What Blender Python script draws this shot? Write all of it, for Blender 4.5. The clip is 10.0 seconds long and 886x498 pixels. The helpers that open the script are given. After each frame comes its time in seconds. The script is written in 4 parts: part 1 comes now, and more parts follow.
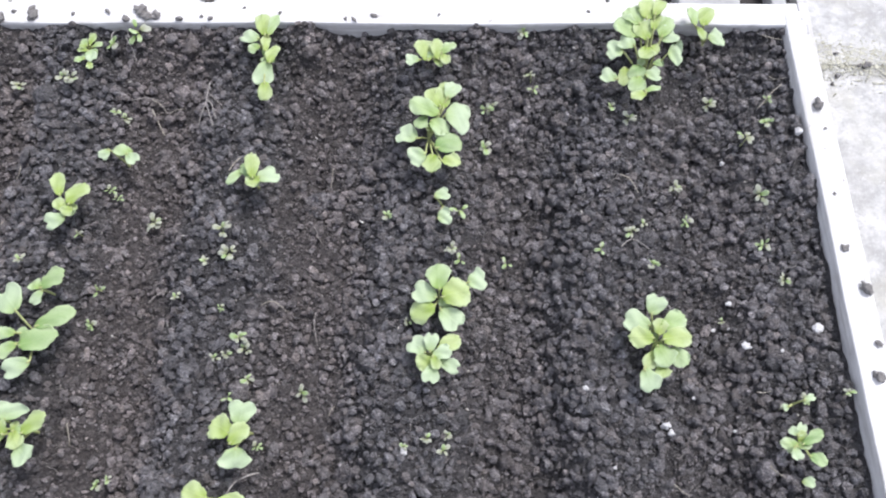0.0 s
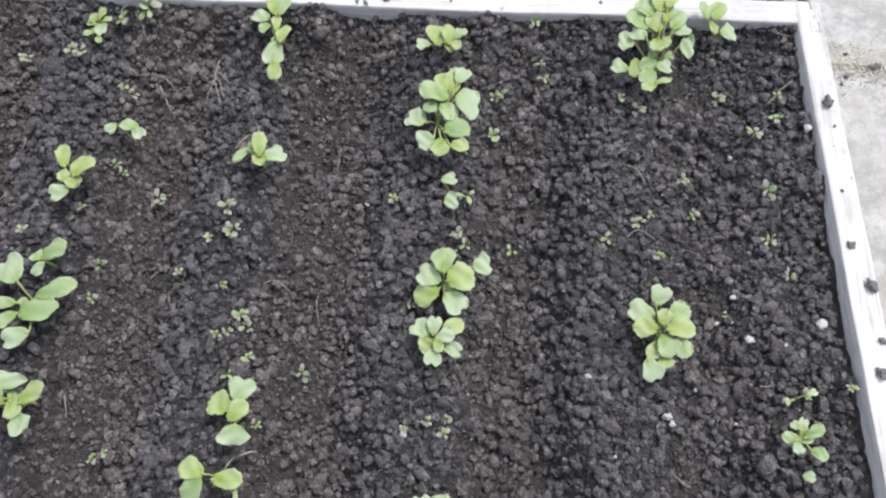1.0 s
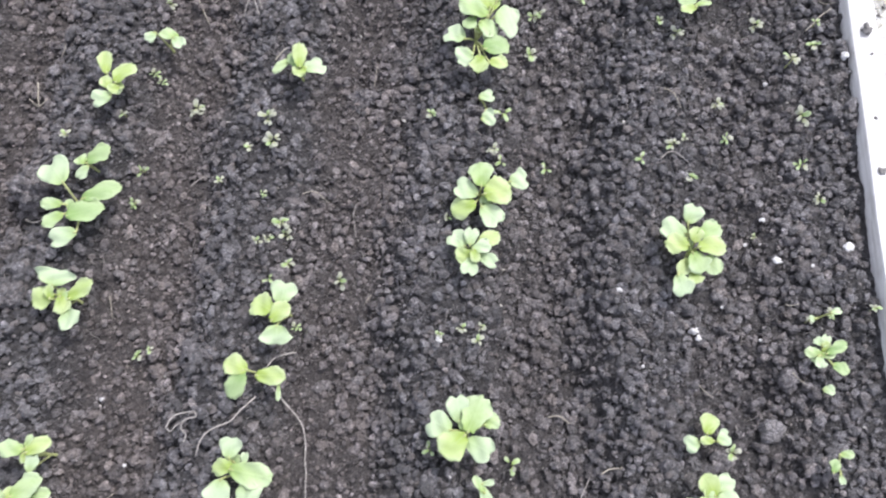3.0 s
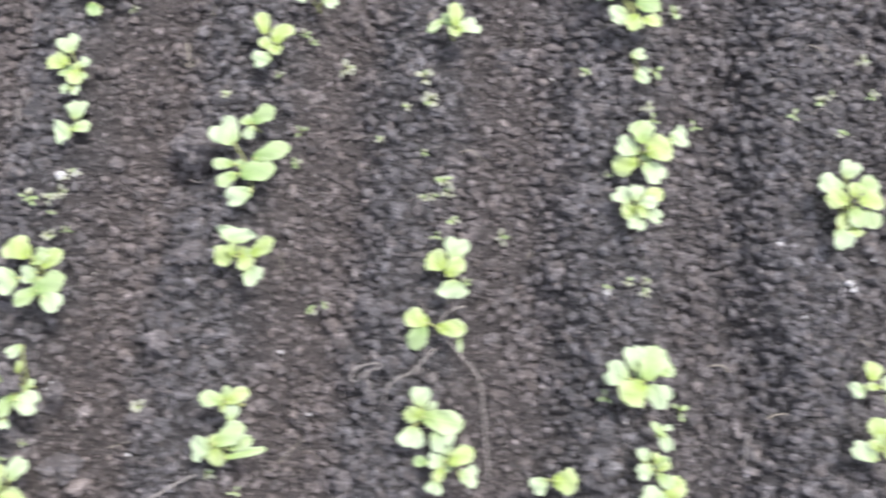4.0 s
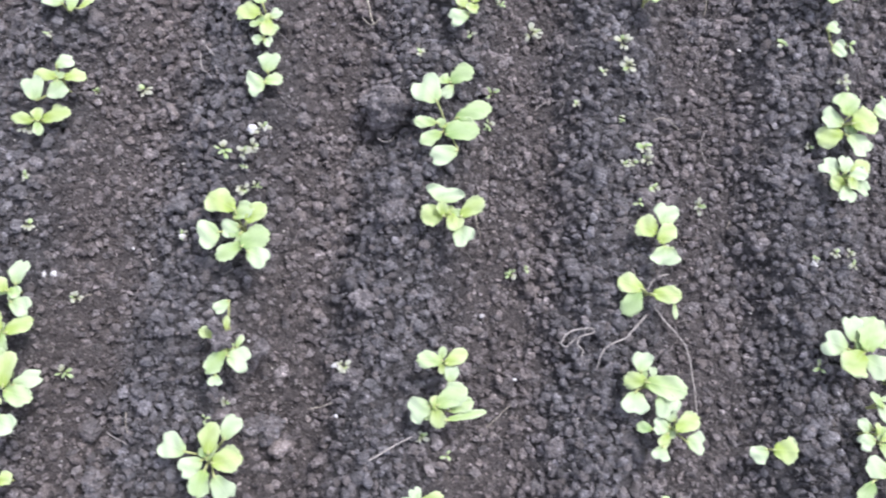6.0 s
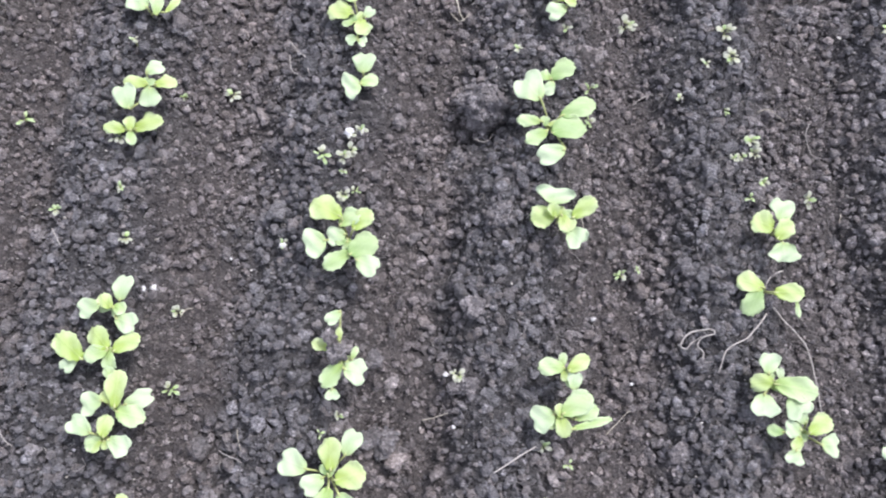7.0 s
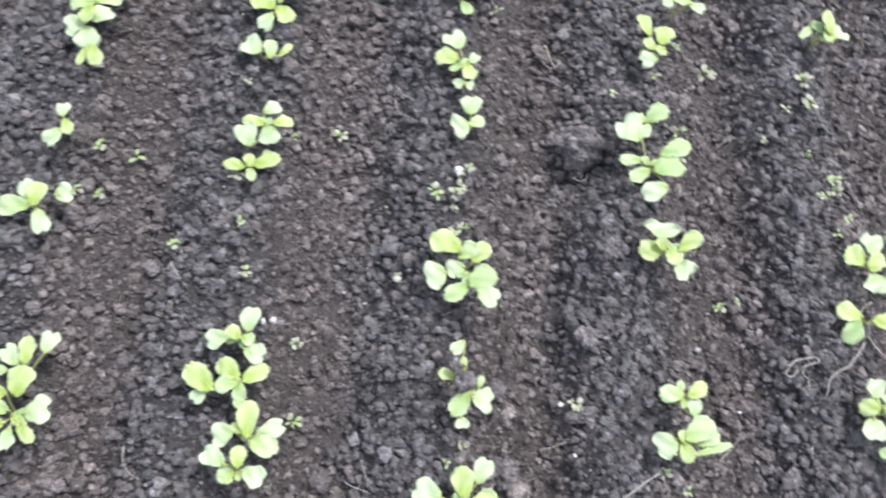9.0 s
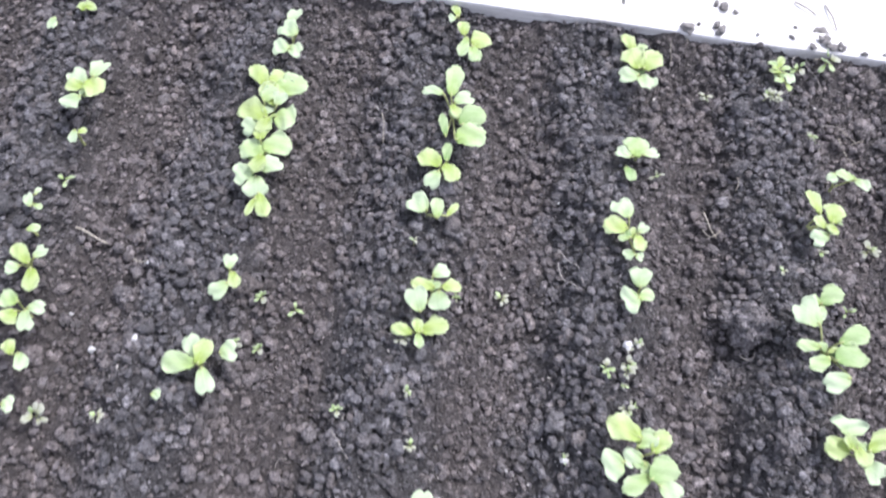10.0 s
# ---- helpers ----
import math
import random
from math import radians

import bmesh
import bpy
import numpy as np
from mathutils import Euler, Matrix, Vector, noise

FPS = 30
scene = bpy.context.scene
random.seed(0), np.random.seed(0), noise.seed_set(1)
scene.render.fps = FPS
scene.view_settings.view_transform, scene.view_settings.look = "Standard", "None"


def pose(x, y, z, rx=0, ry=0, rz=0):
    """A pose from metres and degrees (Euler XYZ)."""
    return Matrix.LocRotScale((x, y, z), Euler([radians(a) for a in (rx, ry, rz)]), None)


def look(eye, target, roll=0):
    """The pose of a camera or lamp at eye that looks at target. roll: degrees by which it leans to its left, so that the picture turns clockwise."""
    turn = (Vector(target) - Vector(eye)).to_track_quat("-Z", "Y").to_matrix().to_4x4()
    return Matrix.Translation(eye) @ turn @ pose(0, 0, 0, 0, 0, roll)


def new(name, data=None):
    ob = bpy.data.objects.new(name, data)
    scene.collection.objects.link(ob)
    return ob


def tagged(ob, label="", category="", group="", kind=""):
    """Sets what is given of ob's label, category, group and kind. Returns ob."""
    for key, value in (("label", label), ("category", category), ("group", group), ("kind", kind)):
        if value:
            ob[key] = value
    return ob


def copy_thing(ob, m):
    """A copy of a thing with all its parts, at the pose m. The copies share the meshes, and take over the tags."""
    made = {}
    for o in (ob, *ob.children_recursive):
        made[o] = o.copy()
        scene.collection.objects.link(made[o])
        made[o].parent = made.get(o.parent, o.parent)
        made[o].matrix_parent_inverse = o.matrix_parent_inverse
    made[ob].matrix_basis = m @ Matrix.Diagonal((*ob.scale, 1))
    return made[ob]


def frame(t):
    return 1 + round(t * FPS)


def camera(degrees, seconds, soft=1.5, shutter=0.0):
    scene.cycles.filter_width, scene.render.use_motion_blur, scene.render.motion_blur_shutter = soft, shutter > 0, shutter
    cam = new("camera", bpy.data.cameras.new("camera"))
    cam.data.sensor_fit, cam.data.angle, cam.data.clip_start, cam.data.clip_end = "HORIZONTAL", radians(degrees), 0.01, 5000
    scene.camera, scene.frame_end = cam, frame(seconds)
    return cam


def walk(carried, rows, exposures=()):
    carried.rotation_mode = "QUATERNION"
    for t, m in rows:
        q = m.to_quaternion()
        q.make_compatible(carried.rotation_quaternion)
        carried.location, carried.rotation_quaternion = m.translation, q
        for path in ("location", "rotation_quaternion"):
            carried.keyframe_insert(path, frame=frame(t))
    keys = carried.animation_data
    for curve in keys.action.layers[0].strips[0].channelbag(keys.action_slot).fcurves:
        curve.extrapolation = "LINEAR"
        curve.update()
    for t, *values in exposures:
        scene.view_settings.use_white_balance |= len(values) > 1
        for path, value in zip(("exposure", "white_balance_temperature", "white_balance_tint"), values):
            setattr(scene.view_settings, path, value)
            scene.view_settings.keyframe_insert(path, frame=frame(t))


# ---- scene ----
cam = camera(62.3, 10.0, soft=2.0, shutter=0.5)
PATH = [
    (0, (0.0582, 0.1055, 0.4862), (0.0374, 0.3353, -0.0677), -4.00),
    (0.2, (0.0558, 0.1048, 0.4858), (0.0401, 0.3395, -0.0661), -1.92),
    (0.4, (0.0505, 0.0984, 0.4863), (0.0368, 0.339, -0.0632), -0.29),
    (0.5, (0.052, 0.1007, 0.4858), (0.0345, 0.3358, -0.066), -1.60),
    (0.7, (0.0502, 0.0964, 0.4826), (0.0325, 0.3317, -0.069), -1.62),
    (1, (0.0524, 0.0943, 0.4794), (0.0343, 0.326, -0.0738), -1.48),
    (1.2, (0.0497, 0.0911, 0.4754), (0.045, 0.3152, -0.0811), 1.22),
    (1.5, (0.0503, 0.0939, 0.4778), (0.0415, 0.31, -0.0819), 0.46),
    (1.7, (0.0485, 0.0875, 0.4769), (0.0358, 0.31, -0.0801), 0.10),
    (2, (0.0467, 0.0788, 0.4732), (0.0314, 0.2895, -0.0884), -0.08),
    (2.2, (0.0468, 0.0737, 0.4726), (0.0363, 0.2854, -0.0887), 1.51),
    (3.3, (0.0226, 0.0547, 0.4825), (0.0036, 0.244, -0.0866), -0.75),
    (3.5, (0.0178, 0.0451, 0.4811), (-0.0006, 0.2368, -0.0872), -0.04),
    (3.7, (-0.0004, 0.0469, 0.4828), (-0.0188, 0.2234, -0.0904), -0.72),
    (4, (-0.0841, 0.0504, 0.4958), (-0.0985, 0.2112, -0.0821), -0.85),
    (4.5, (-0.1708, 0.02, 0.4861), (-0.2048, 0.1858, -0.0895), -7.28),
    (5, (-0.1995, 0.0135, 0.485), (-0.2218, 0.1735, -0.0928), -3.84),
    (5.2, (-0.1954, 0.0104, 0.4802), (-0.213, 0.171, -0.0976), -0.54),
    (6.3, (-0.2692, 0.0202, 0.4766), (-0.2599, 0.1782, -0.1022), 8.74),
    (6.5, (-0.2873, 0.0182, 0.4709), (-0.2814, 0.1751, -0.1082), 6.50),
    (7, (-0.3134, 0.0235, 0.4629), (-0.3058, 0.1773, -0.117), 6.87),
    (7.5, (-0.334, 0.0194, 0.458), (-0.314, 0.173, -0.1216), 11.55),
    (7.8, (-0.3466, 0.0226, 0.4687), (-0.3289, 0.203, -0.1033), 9.14),
    (8, (-0.3531, 0.0119, 0.4662), (-0.3382, 0.2095, -0.1001), 7.37),
    (8.2, (-0.3604, 0.0125, 0.4666), (-0.3377, 0.2045, -0.1014), 9.02),
    (8.5, (-0.3694, -0.0021, 0.4703), (-0.3417, 0.1936, -0.0962), 10.25),
    (9, (-0.4091, -0.0036, 0.467), (-0.3786, 0.1986, -0.0971), 12.24),
    (9.2, (-0.4327, -0.013, 0.4676), (-0.4178, 0.2283, -0.0816), 9.65),
    (9.4, (-0.4577, -0.0023, 0.4764), (-0.4535, 0.2736, -0.0564), 7.85),
    (9.5, (-0.4595, 0.0071, 0.4801), (-0.4732, 0.2708, -0.0587), 4.58),
    (9.7, (-0.4879, 0.026, 0.4692), (-0.4954, 0.2844, -0.0722), 6.35),
    (10, (-0.518, 0.0511, 0.4659), (-0.5067, 0.3124, -0.0741), 10.02),
]
EXPOSURES = [(0.0, 0.77, 6170, 12), (0.5, 0.41, 6350, 10), (0.7, 0.38, 6370, 10), (1.0, 0.48, 6360, 10), (1.5, 0.66, 6290, 12), (2.0, 0.78, 6310, 12), (3.5, 1.13, 6240, 13), (4.0, 1.2, 6440, 13), (4.5, 1.15, 6130, 18), (5.0, 1.14, 6030, 19), (6.5, 1.13, 6120, 15), (7.5, 1.14, 6150, 14), (8.5, 1.13, 6170, 11), (9.0, 1.19, 6240, 11), (9.5, 1.24, 6120, 13), (10.0, 1.13, 6040, 16)]
walk(cam, [(t, look(eye, target, roll)) for t, eye, target, roll in PATH], EXPOSURES)

# ---- daylight: bright veiled sky, soft sun from beyond the bed's far right corner ----
SUN_ELEVATION, SUN_AZIMUTH = radians(56), radians(42)  # azimuth from +y towards +x
world = bpy.data.worlds.new("sky")
scene.world = world
world.use_nodes = True
wn = world.node_tree
wn.nodes.clear()
sky = wn.nodes.new("ShaderNodeTexSky")
sky.sky_type, sky.sun_disc = "NISHITA", False
sky.sun_elevation, sky.sun_rotation = SUN_ELEVATION, SUN_AZIMUTH
sky.air_density, sky.dust_density, sky.ozone_density = 1.0, 4.0, 1.0
wback, wout = wn.nodes.new("ShaderNodeBackground"), wn.nodes.new("ShaderNodeOutputWorld")
wback.inputs["Strength"].default_value = 0.158
veil = wn.nodes.new("ShaderNodeMix")  # thin cloud greys the blue
veil.data_type = "RGBA"
veil.inputs[0].default_value = 0.8
veil.inputs[7].default_value = (3.9, 4.0, 4.5, 1)
wn.links.new(sky.outputs[0], veil.inputs[6])
wn.links.new(veil.outputs[2], wback.inputs[0])
wn.links.new(wback.outputs[0], wout.inputs[0])
sun = new("sun", bpy.data.lights.new("sun", "SUN"))
sun.data.energy, sun.data.angle, sun.data.color = 2.15, radians(16), (1.0, 0.96, 0.91)
sun_dir = Vector((math.sin(SUN_AZIMUTH) * math.cos(SUN_ELEVATION), math.cos(SUN_AZIMUTH) * math.cos(SUN_ELEVATION), math.sin(SUN_ELEVATION)))
sun.matrix_world = look(sun_dir * 8, (0, 0, 0))


# ---- materials ----
class Nodes:
    """A short way to write a node material."""

    def __init__(self, name):
        self.mat = bpy.data.materials.new(name)
        self.mat.use_nodes = True
        self.tree = self.mat.node_tree
        self.bsdf = self.tree.nodes["Principled BSDF"]

    def node(self, kind, **sockets):
        n = self.tree.nodes.new(kind)
        for key, value in sockets.items():
            self.set(n.inputs[key.replace("_", " ")], value)
        return n

    def set(self, socket, value):
        if isinstance(value, bpy.types.NodeSocket):
            self.tree.links.new(value, socket)
        else:
            socket.default_value = value

    def coords(self, which="Object"):
        return self.tree.nodes.new("ShaderNodeTexCoord").outputs[which]

    def noise(self, scale, detail=3.0, rough=0.55, vector=None):
        n = self.node("ShaderNodeTexNoise", Scale=scale, Detail=detail, Roughness=rough)
        self.set(n.inputs["Vector"], vector or self.coords())
        return n.outputs["Fac"]

    def ramp(self, fac, *stops):
        n = self.node("ShaderNodeValToRGB", Fac=fac)
        while len(n.color_ramp.elements) < len(stops):
            n.color_ramp.elements.new(0.5)
        for e, (at, c) in zip(n.color_ramp.elements, stops):
            e.position, e.color = at, (*(c if isinstance(c, tuple) else (c, c, c)), 1)
        return n.outputs["Color"]

    def mix(self, fac, a, b, how="MIX"):
        n = self.tree.nodes.new("ShaderNodeMix")
        n.data_type, n.blend_type = "RGBA", how
        self.set(n.inputs[0], fac)
        for socket, value in ((n.inputs[6], a), (n.inputs[7], b)):
            self.set(socket, (*value, 1) if isinstance(value, tuple) else value)
        return n.outputs[2]

    def math(self, how, a, b=0.0):
        n = self.tree.nodes.new("ShaderNodeMath")
        n.operation = how
        self.set(n.inputs[0], a)
        self.set(n.inputs[1], b)
        return n.outputs[0]

    def bump(self, height, strength, distance):
        n = self.node("ShaderNodeBump", Height=height, Strength=strength, Distance=distance)
        self.set(self.bsdf.inputs["Normal"], n.outputs["Normal"])

    def done(self, colour, rough, **more):
        self.set(self.bsdf.inputs["Base Color"], (*colour, 1) if isinstance(colour, tuple) else colour)
        self.set(self.bsdf.inputs["Roughness"], rough)
        for key, value in more.items():
            self.set(self.bsdf.inputs[key.replace("_", " ")], value)
        return self.mat


ROW_STEP, ROW_FIRST = 0.1385, 0.186  # seed rows along y, counted towards -x


def soil_material(name, crumbs):
    n = Nodes(name)
    place = n.coords()
    split = n.node("ShaderNodeSeparateXYZ", Vector=place)
    # drier red-brown earth lies on the flats between the seed rows
    wave = n.math("SINE", n.math("ADD", n.math("MULTIPLY", split.outputs["X"], 2 * math.pi / ROW_STEP), n.math("ADD", n.math("MULTIPLY", n.noise(11.0, 4.0), 3.2), RED_PHASE)))
    red = n.ramp(n.math("ADD", n.math("MULTIPLY", wave, 0.38), n.math("MULTIPLY", n.noise(26.0, 5.0), 0.7)), (0.12, 0.0), (0.62, 0.54))
    red = n.math("MULTIPLY", red, n.ramp(n.math("ADD", n.math("MULTIPLY", split.outputs["X"], -2.6), 0.55), (0.15, 0.35), (0.85, 1.0)))  # little of it near the side board
    grain = n.noise(420.0, 6.0, 0.7)
    lumps = n.noise(70.0, 4.0, 0.6)
    warp = n.tree.nodes.new("ShaderNodeVectorMath")
    warp.operation = "MULTIPLY_ADD"
    n.set(warp.inputs[0], n.node("ShaderNodeTexNoise", Vector=place, Scale=300.0).outputs["Color"])
    n.set(warp.inputs[1], (0.003, 0.003, 0.003))
    n.set(warp.inputs[2], place)
    grains = []
    for scale in (330.0, 800.0):
        cell = n.node("ShaderNodeTexVoronoi", Scale=scale, Randomness=1.0)
        n.tree.links.new(warp.outputs[0], cell.inputs["Vector"])
        tone = n.node("ShaderNodeSeparateColor", Color=cell.outputs["Color"]).outputs[0]
        grains.append((tone, cell.outputs["Distance"]))
    # tones set further apart than the earth itself, to carry the trenches' shade
    dark = n.ramp(lumps, (0.3, (0.087, 0.084, 0.089)), (0.7, (0.168, 0.162, 0.169)))
    brown = n.ramp(lumps, (0.3, (0.146, 0.120, 0.112)), (0.7, (0.272, 0.229, 0.214)))
    colour = n.mix(red, dark, brown)
    colour = n.mix(n.ramp(grain, (0.35, 0.35), (0.7, 0.0)), colour, (0.045, 0.040, 0.040))
    colour = n.mix(n.ramp(grain, (0.66, 0.0), (0.80, 0.7)), colour, (0.26, 0.24, 0.225))
    colour = n.mix(1.0, colour, n.ramp(grains[0][0], (0.0, 0.72), (0.75, 1.12), (1.0, 1.5)), "MULTIPLY")
    colour = n.mix(1.0, colour, n.ramp(grains[1][0], (0.0, 0.8), (0.8, 1.1), (1.0, 1.6)), "MULTIPLY")
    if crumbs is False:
        colour = n.mix(1.0, colour, (0.57, 0.565, 0.56), "MULTIPLY")  # darker than the loose crumbs: shade of the gaps put into the colour
    if crumbs is None:
        colour = n.mix(1.0, colour, (1.85, 1.78, 1.72), "MULTIPLY")  # dried crust
    if crumbs:
        island = n.tree.nodes.new("ShaderNodeNewGeometry").outputs["Random Per Island"]
        hue = n.math("FRACT", n.math("MULTIPLY", island, 17.3))  # some crumbs browner, some greyer
        colour = n.mix(n.ramp(hue, (0.6, 0.0), (1.0, 0.4)), colour, (0.195, 0.165, 0.148))
        colour = n.mix(n.ramp(hue, (0.0, 0.35), (0.3, 0.0)), colour, (0.155, 0.153, 0.155))
        colour = n.mix(1.0, colour, n.ramp(island, (0.0, 0.86), (0.5, 1.26), (0.88, 1.60), (1.0, 2.1)), "MULTIPLY")
    n.bump(n.math("SUBTRACT", n.noise(520.0, 5.0, 0.7), n.math("ADD", n.math("MULTIPLY", grains[0][1], 1.1), n.math("MULTIPLY", grains[1][1], 0.7))), 1.0, 0.003)
    return n.done(colour, n.ramp(grain, (0.3, 0.50), (0.8, 0.80)), Specular_IOR_Level=0.5)


RED_PHASE = 2.35
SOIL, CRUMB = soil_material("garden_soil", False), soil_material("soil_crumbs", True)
SOIL_LUMP = soil_material("soil_lump", None)


def timber_material(name, along):
    n = Nodes(name)
    stretch = n.node("ShaderNodeMapping", Vector=n.coords())
    stretch.inputs["Scale"].default_value = (1, 0.06, 1) if along == "y" else (0.06, 1, 1)
    grain = n.noise(260.0, 5.0, 0.65, stretch.outputs[0])
    stains = n.noise(24.0, 5.0, 0.65)
    colour = n.ramp(grain, (0.3, (0.47, 0.46, 0.445)), (0.52, (0.65, 0.64, 0.63)), (0.8, (0.76, 0.75, 0.74)))
    colour = n.mix(n.ramp(stains, (0.52, 0.0), (0.72, 0.55)), colour, (0.42, 0.39, 0.36))
    colour = n.mix(n.ramp(n.noise(130.0, 4.0), (0.68, 0.0), (0.74, 0.6)), colour, (0.2, 0.18, 0.165))
    streak = n.noise(90.0, 4.0, 0.7, stretch.outputs[0])
    colour = n.mix(n.ramp(n.math("MULTIPLY", streak, n.math("ADD", n.noise(40.0, 4.0), 0.5)), (0.56, 0.0), (0.66, 0.55)), colour, (0.36, 0.34, 0.325))
    colour = n.mix(n.ramp(n.noise(420.0, 3.0), (0.70, 0.0), (0.78, 0.5)), colour, (0.30, 0.28, 0.27))
    if along == "x":  # shade of the inner face, put into the colour below the top edge
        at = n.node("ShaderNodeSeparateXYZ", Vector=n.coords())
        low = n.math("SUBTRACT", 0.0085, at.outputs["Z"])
        face_shade = n.math("ADD", n.math("MULTIPLY", low, 160.0), n.math("MULTIPLY", n.noise(60.0, 5.0, 0.7), 1.6))
        colour = n.mix(n.ramp(face_shade, (0.7, 0.0), (1.3, 0.3)), colour, (0.22, 0.205, 0.195))
    n.bump(grain, 0.35, 0.0012)
    return n.done(colour, 0.75, Specular_IOR_Level=0.25)


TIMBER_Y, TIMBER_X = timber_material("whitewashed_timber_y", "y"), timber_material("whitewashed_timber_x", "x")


def concrete_material(name, pale):
    n = Nodes(name)
    big, fine = n.noise(9.0, 6.0, 0.65), n.noise(260.0, 5.0, 0.7)
    colour = n.ramp(big, (0.34, (0.32, 0.315, 0.305)), (0.60, (0.54, 0.535, 0.52)))
    colour = n.mix(n.ramp(n.noise(55.0, 6.0, 0.72), (0.42, 0.0), (0.60, 0.75)), colour, (0.30, 0.295, 0.285))
    colour = n.mix(n.ramp(n.noise(19.0, 5.0, 0.7), (0.52, 0.0), (0.70, 0.5)), colour, (0.42, 0.405, 0.34))
    colour = n.mix(n.ramp(fine, (0.60, 0.0), (0.75, 0.5)), colour, (0.24, 0.23, 0.21))
    colour = n.mix(n.ramp(fine, (0.28, 0.6), (0.42, 0.0)), colour, (0.72, 0.71, 0.70))
    colour = n.mix(pale, colour, (0.78, 0.775, 0.77))  # mixed towards off-white
    n.bump(fine, 0.4, 0.002)
    return n.done(colour, 0.9, Specular_IOR_Level=0.3)


CONCRETE, PALE_CONCRETE = concrete_material("concrete", 0.0), concrete_material("pale_concrete", 0.55)


def plain(name, low, high, scale=60.0, rough=0.8, bump=0.0015, **more):
    n = Nodes(name)
    f = n.noise(scale, 5.0, 0.65)
    n.bump(n.noise(scale * 4, 3.0), 0.5, bump)
    return n.done(n.ramp(f, (0.3, low), (0.7, high)), rough, **more)


GREY_WOOD = plain("grey_weathered_wood", (0.22, 0.22, 0.22), (0.45, 0.45, 0.45), 40.0)
DARK_EARTH = plain("dark_earth", (0.012, 0.011, 0.010), (0.035, 0.03, 0.028), 80.0)
STRAW_BITS = plain("pale_bits", (0.26, 0.24, 0.21), (0.62, 0.60, 0.56), 40.0)
DRY_CRUMB = plain("dried_soil", (0.12, 0.115, 0.11), (0.26, 0.245, 0.235), 300.0, 0.95)
MOSS = plain("moss", (0.32, 0.31, 0.24), (0.60, 0.585, 0.49), 90.0, 0.95)
ROOT = plain("dry_root", (0.24, 0.22, 0.20), (0.46, 0.43, 0.40), 300.0)
STRAW = plain("straw", (0.28, 0.25, 0.20), (0.52, 0.48, 0.40), 250.0)
PEBBLE = plain("pale_stone", (0.40, 0.395, 0.39), (0.66, 0.655, 0.65), 200.0)


def leaf_material(name, young, old, pale):
    """Soft matt leaf: tint from the centre outward, veins as relief, light let through."""
    n = Nodes(name)
    rand = n.tree.nodes.new("ShaderNodeObjectInfo").outputs["Random"]
    uv = n.node("ShaderNodeSeparateXYZ", Vector=n.coords("UV"))
    along, across = uv.outputs["X"], n.math("ABSOLUTE", n.math("SUBTRACT", uv.outputs["Y"], 0.5))
    blot = n.noise(160.0, 4.0)
    colour = n.mix(n.ramp(rand, (0.0, 0.0), (1.0, 1.0)), young, old)
    rim = n.math("ADD", n.math("MULTIPLY", along, 0.5), n.math("MULTIPLY", across, 0.7))
    colour = n.mix(n.ramp(along, (0.0, 0.75), (0.55, 0.0)), colour, tuple(c * k for c, k in zip(young, (0.88, 0.92, 0.6))))
    colour = n.mix(n.ramp(n.math("ADD", n.math("MULTIPLY", blot, 0.5), rim), (0.45, 0.0), (1.0, 0.85)), colour, pale)
    pucker = n.noise(330.0, 3.0)
    colour = n.mix(n.ramp(pucker, (0.55, 0.0), (0.70, 0.28)), colour, tuple(c * k for c, k in zip(young, (0.86, 0.95, 0.8))))
    vein = n.math("SUBTRACT", 1.0, n.math("MULTIPLY", across, 14.0))
    side = n.math("SINE", n.math("SUBTRACT", n.math("MULTIPLY", along, 34.0), n.math("MULTIPLY", across, 30.0)))
    colour = n.mix(n.ramp(vein, (0.0, 0.0), (1.0, 0.14)), colour, pale)
    n.bump(n.math("ADD", n.ramp(vein, (0.0, 0.0), (1.0, 1.0)), n.math("ADD", n.math("MULTIPLY", side, 0.12), n.math("MULTIPLY", pucker, 0.8))), 0.35, 0.0005)
    m = n.done(colour, 0.52, Specular_IOR_Level=0.4)
    through_light = n.node("ShaderNodeBsdfTranslucent", Color=colour)
    blend = n.node("ShaderNodeMixShader", Fac=0.3)
    n.tree.links.new(n.bsdf.outputs[0], blend.inputs[1])
    n.tree.links.new(through_light.outputs[0], blend.inputs[2])
    n.tree.links.new(blend.outputs[0], n.tree.nodes["Material Output"].inputs[0])
    return m


LEAF = leaf_material("seedling_leaf", (0.334, 0.448, 0.112), (0.428, 0.522, 0.182), (0.538, 0.622, 0.370))
SEED_LEAF = leaf_material("seed_leaf", (0.408, 0.522, 0.300), (0.478, 0.585, 0.380), (0.560, 0.652, 0.460))
PALE_LEAF = leaf_material("pale_leaf", (0.335, 0.470, 0.170), (0.425, 0.540, 0.265), (0.530, 0.628, 0.410))
DEEP_LEAF = leaf_material("green_leaf", (0.235, 0.375, 0.140), (0.355, 0.475, 0.225), (0.465, 0.565, 0.325))
WEED_LEAF = leaf_material("weed_leaf", (0.375, 0.400, 0.270), (0.455, 0.475, 0.365), (0.520, 0.530, 0.455))
STEM = plain("pale_stem", (0.30, 0.34, 0.12), (0.45, 0.48, 0.22), 300.0, 0.5)


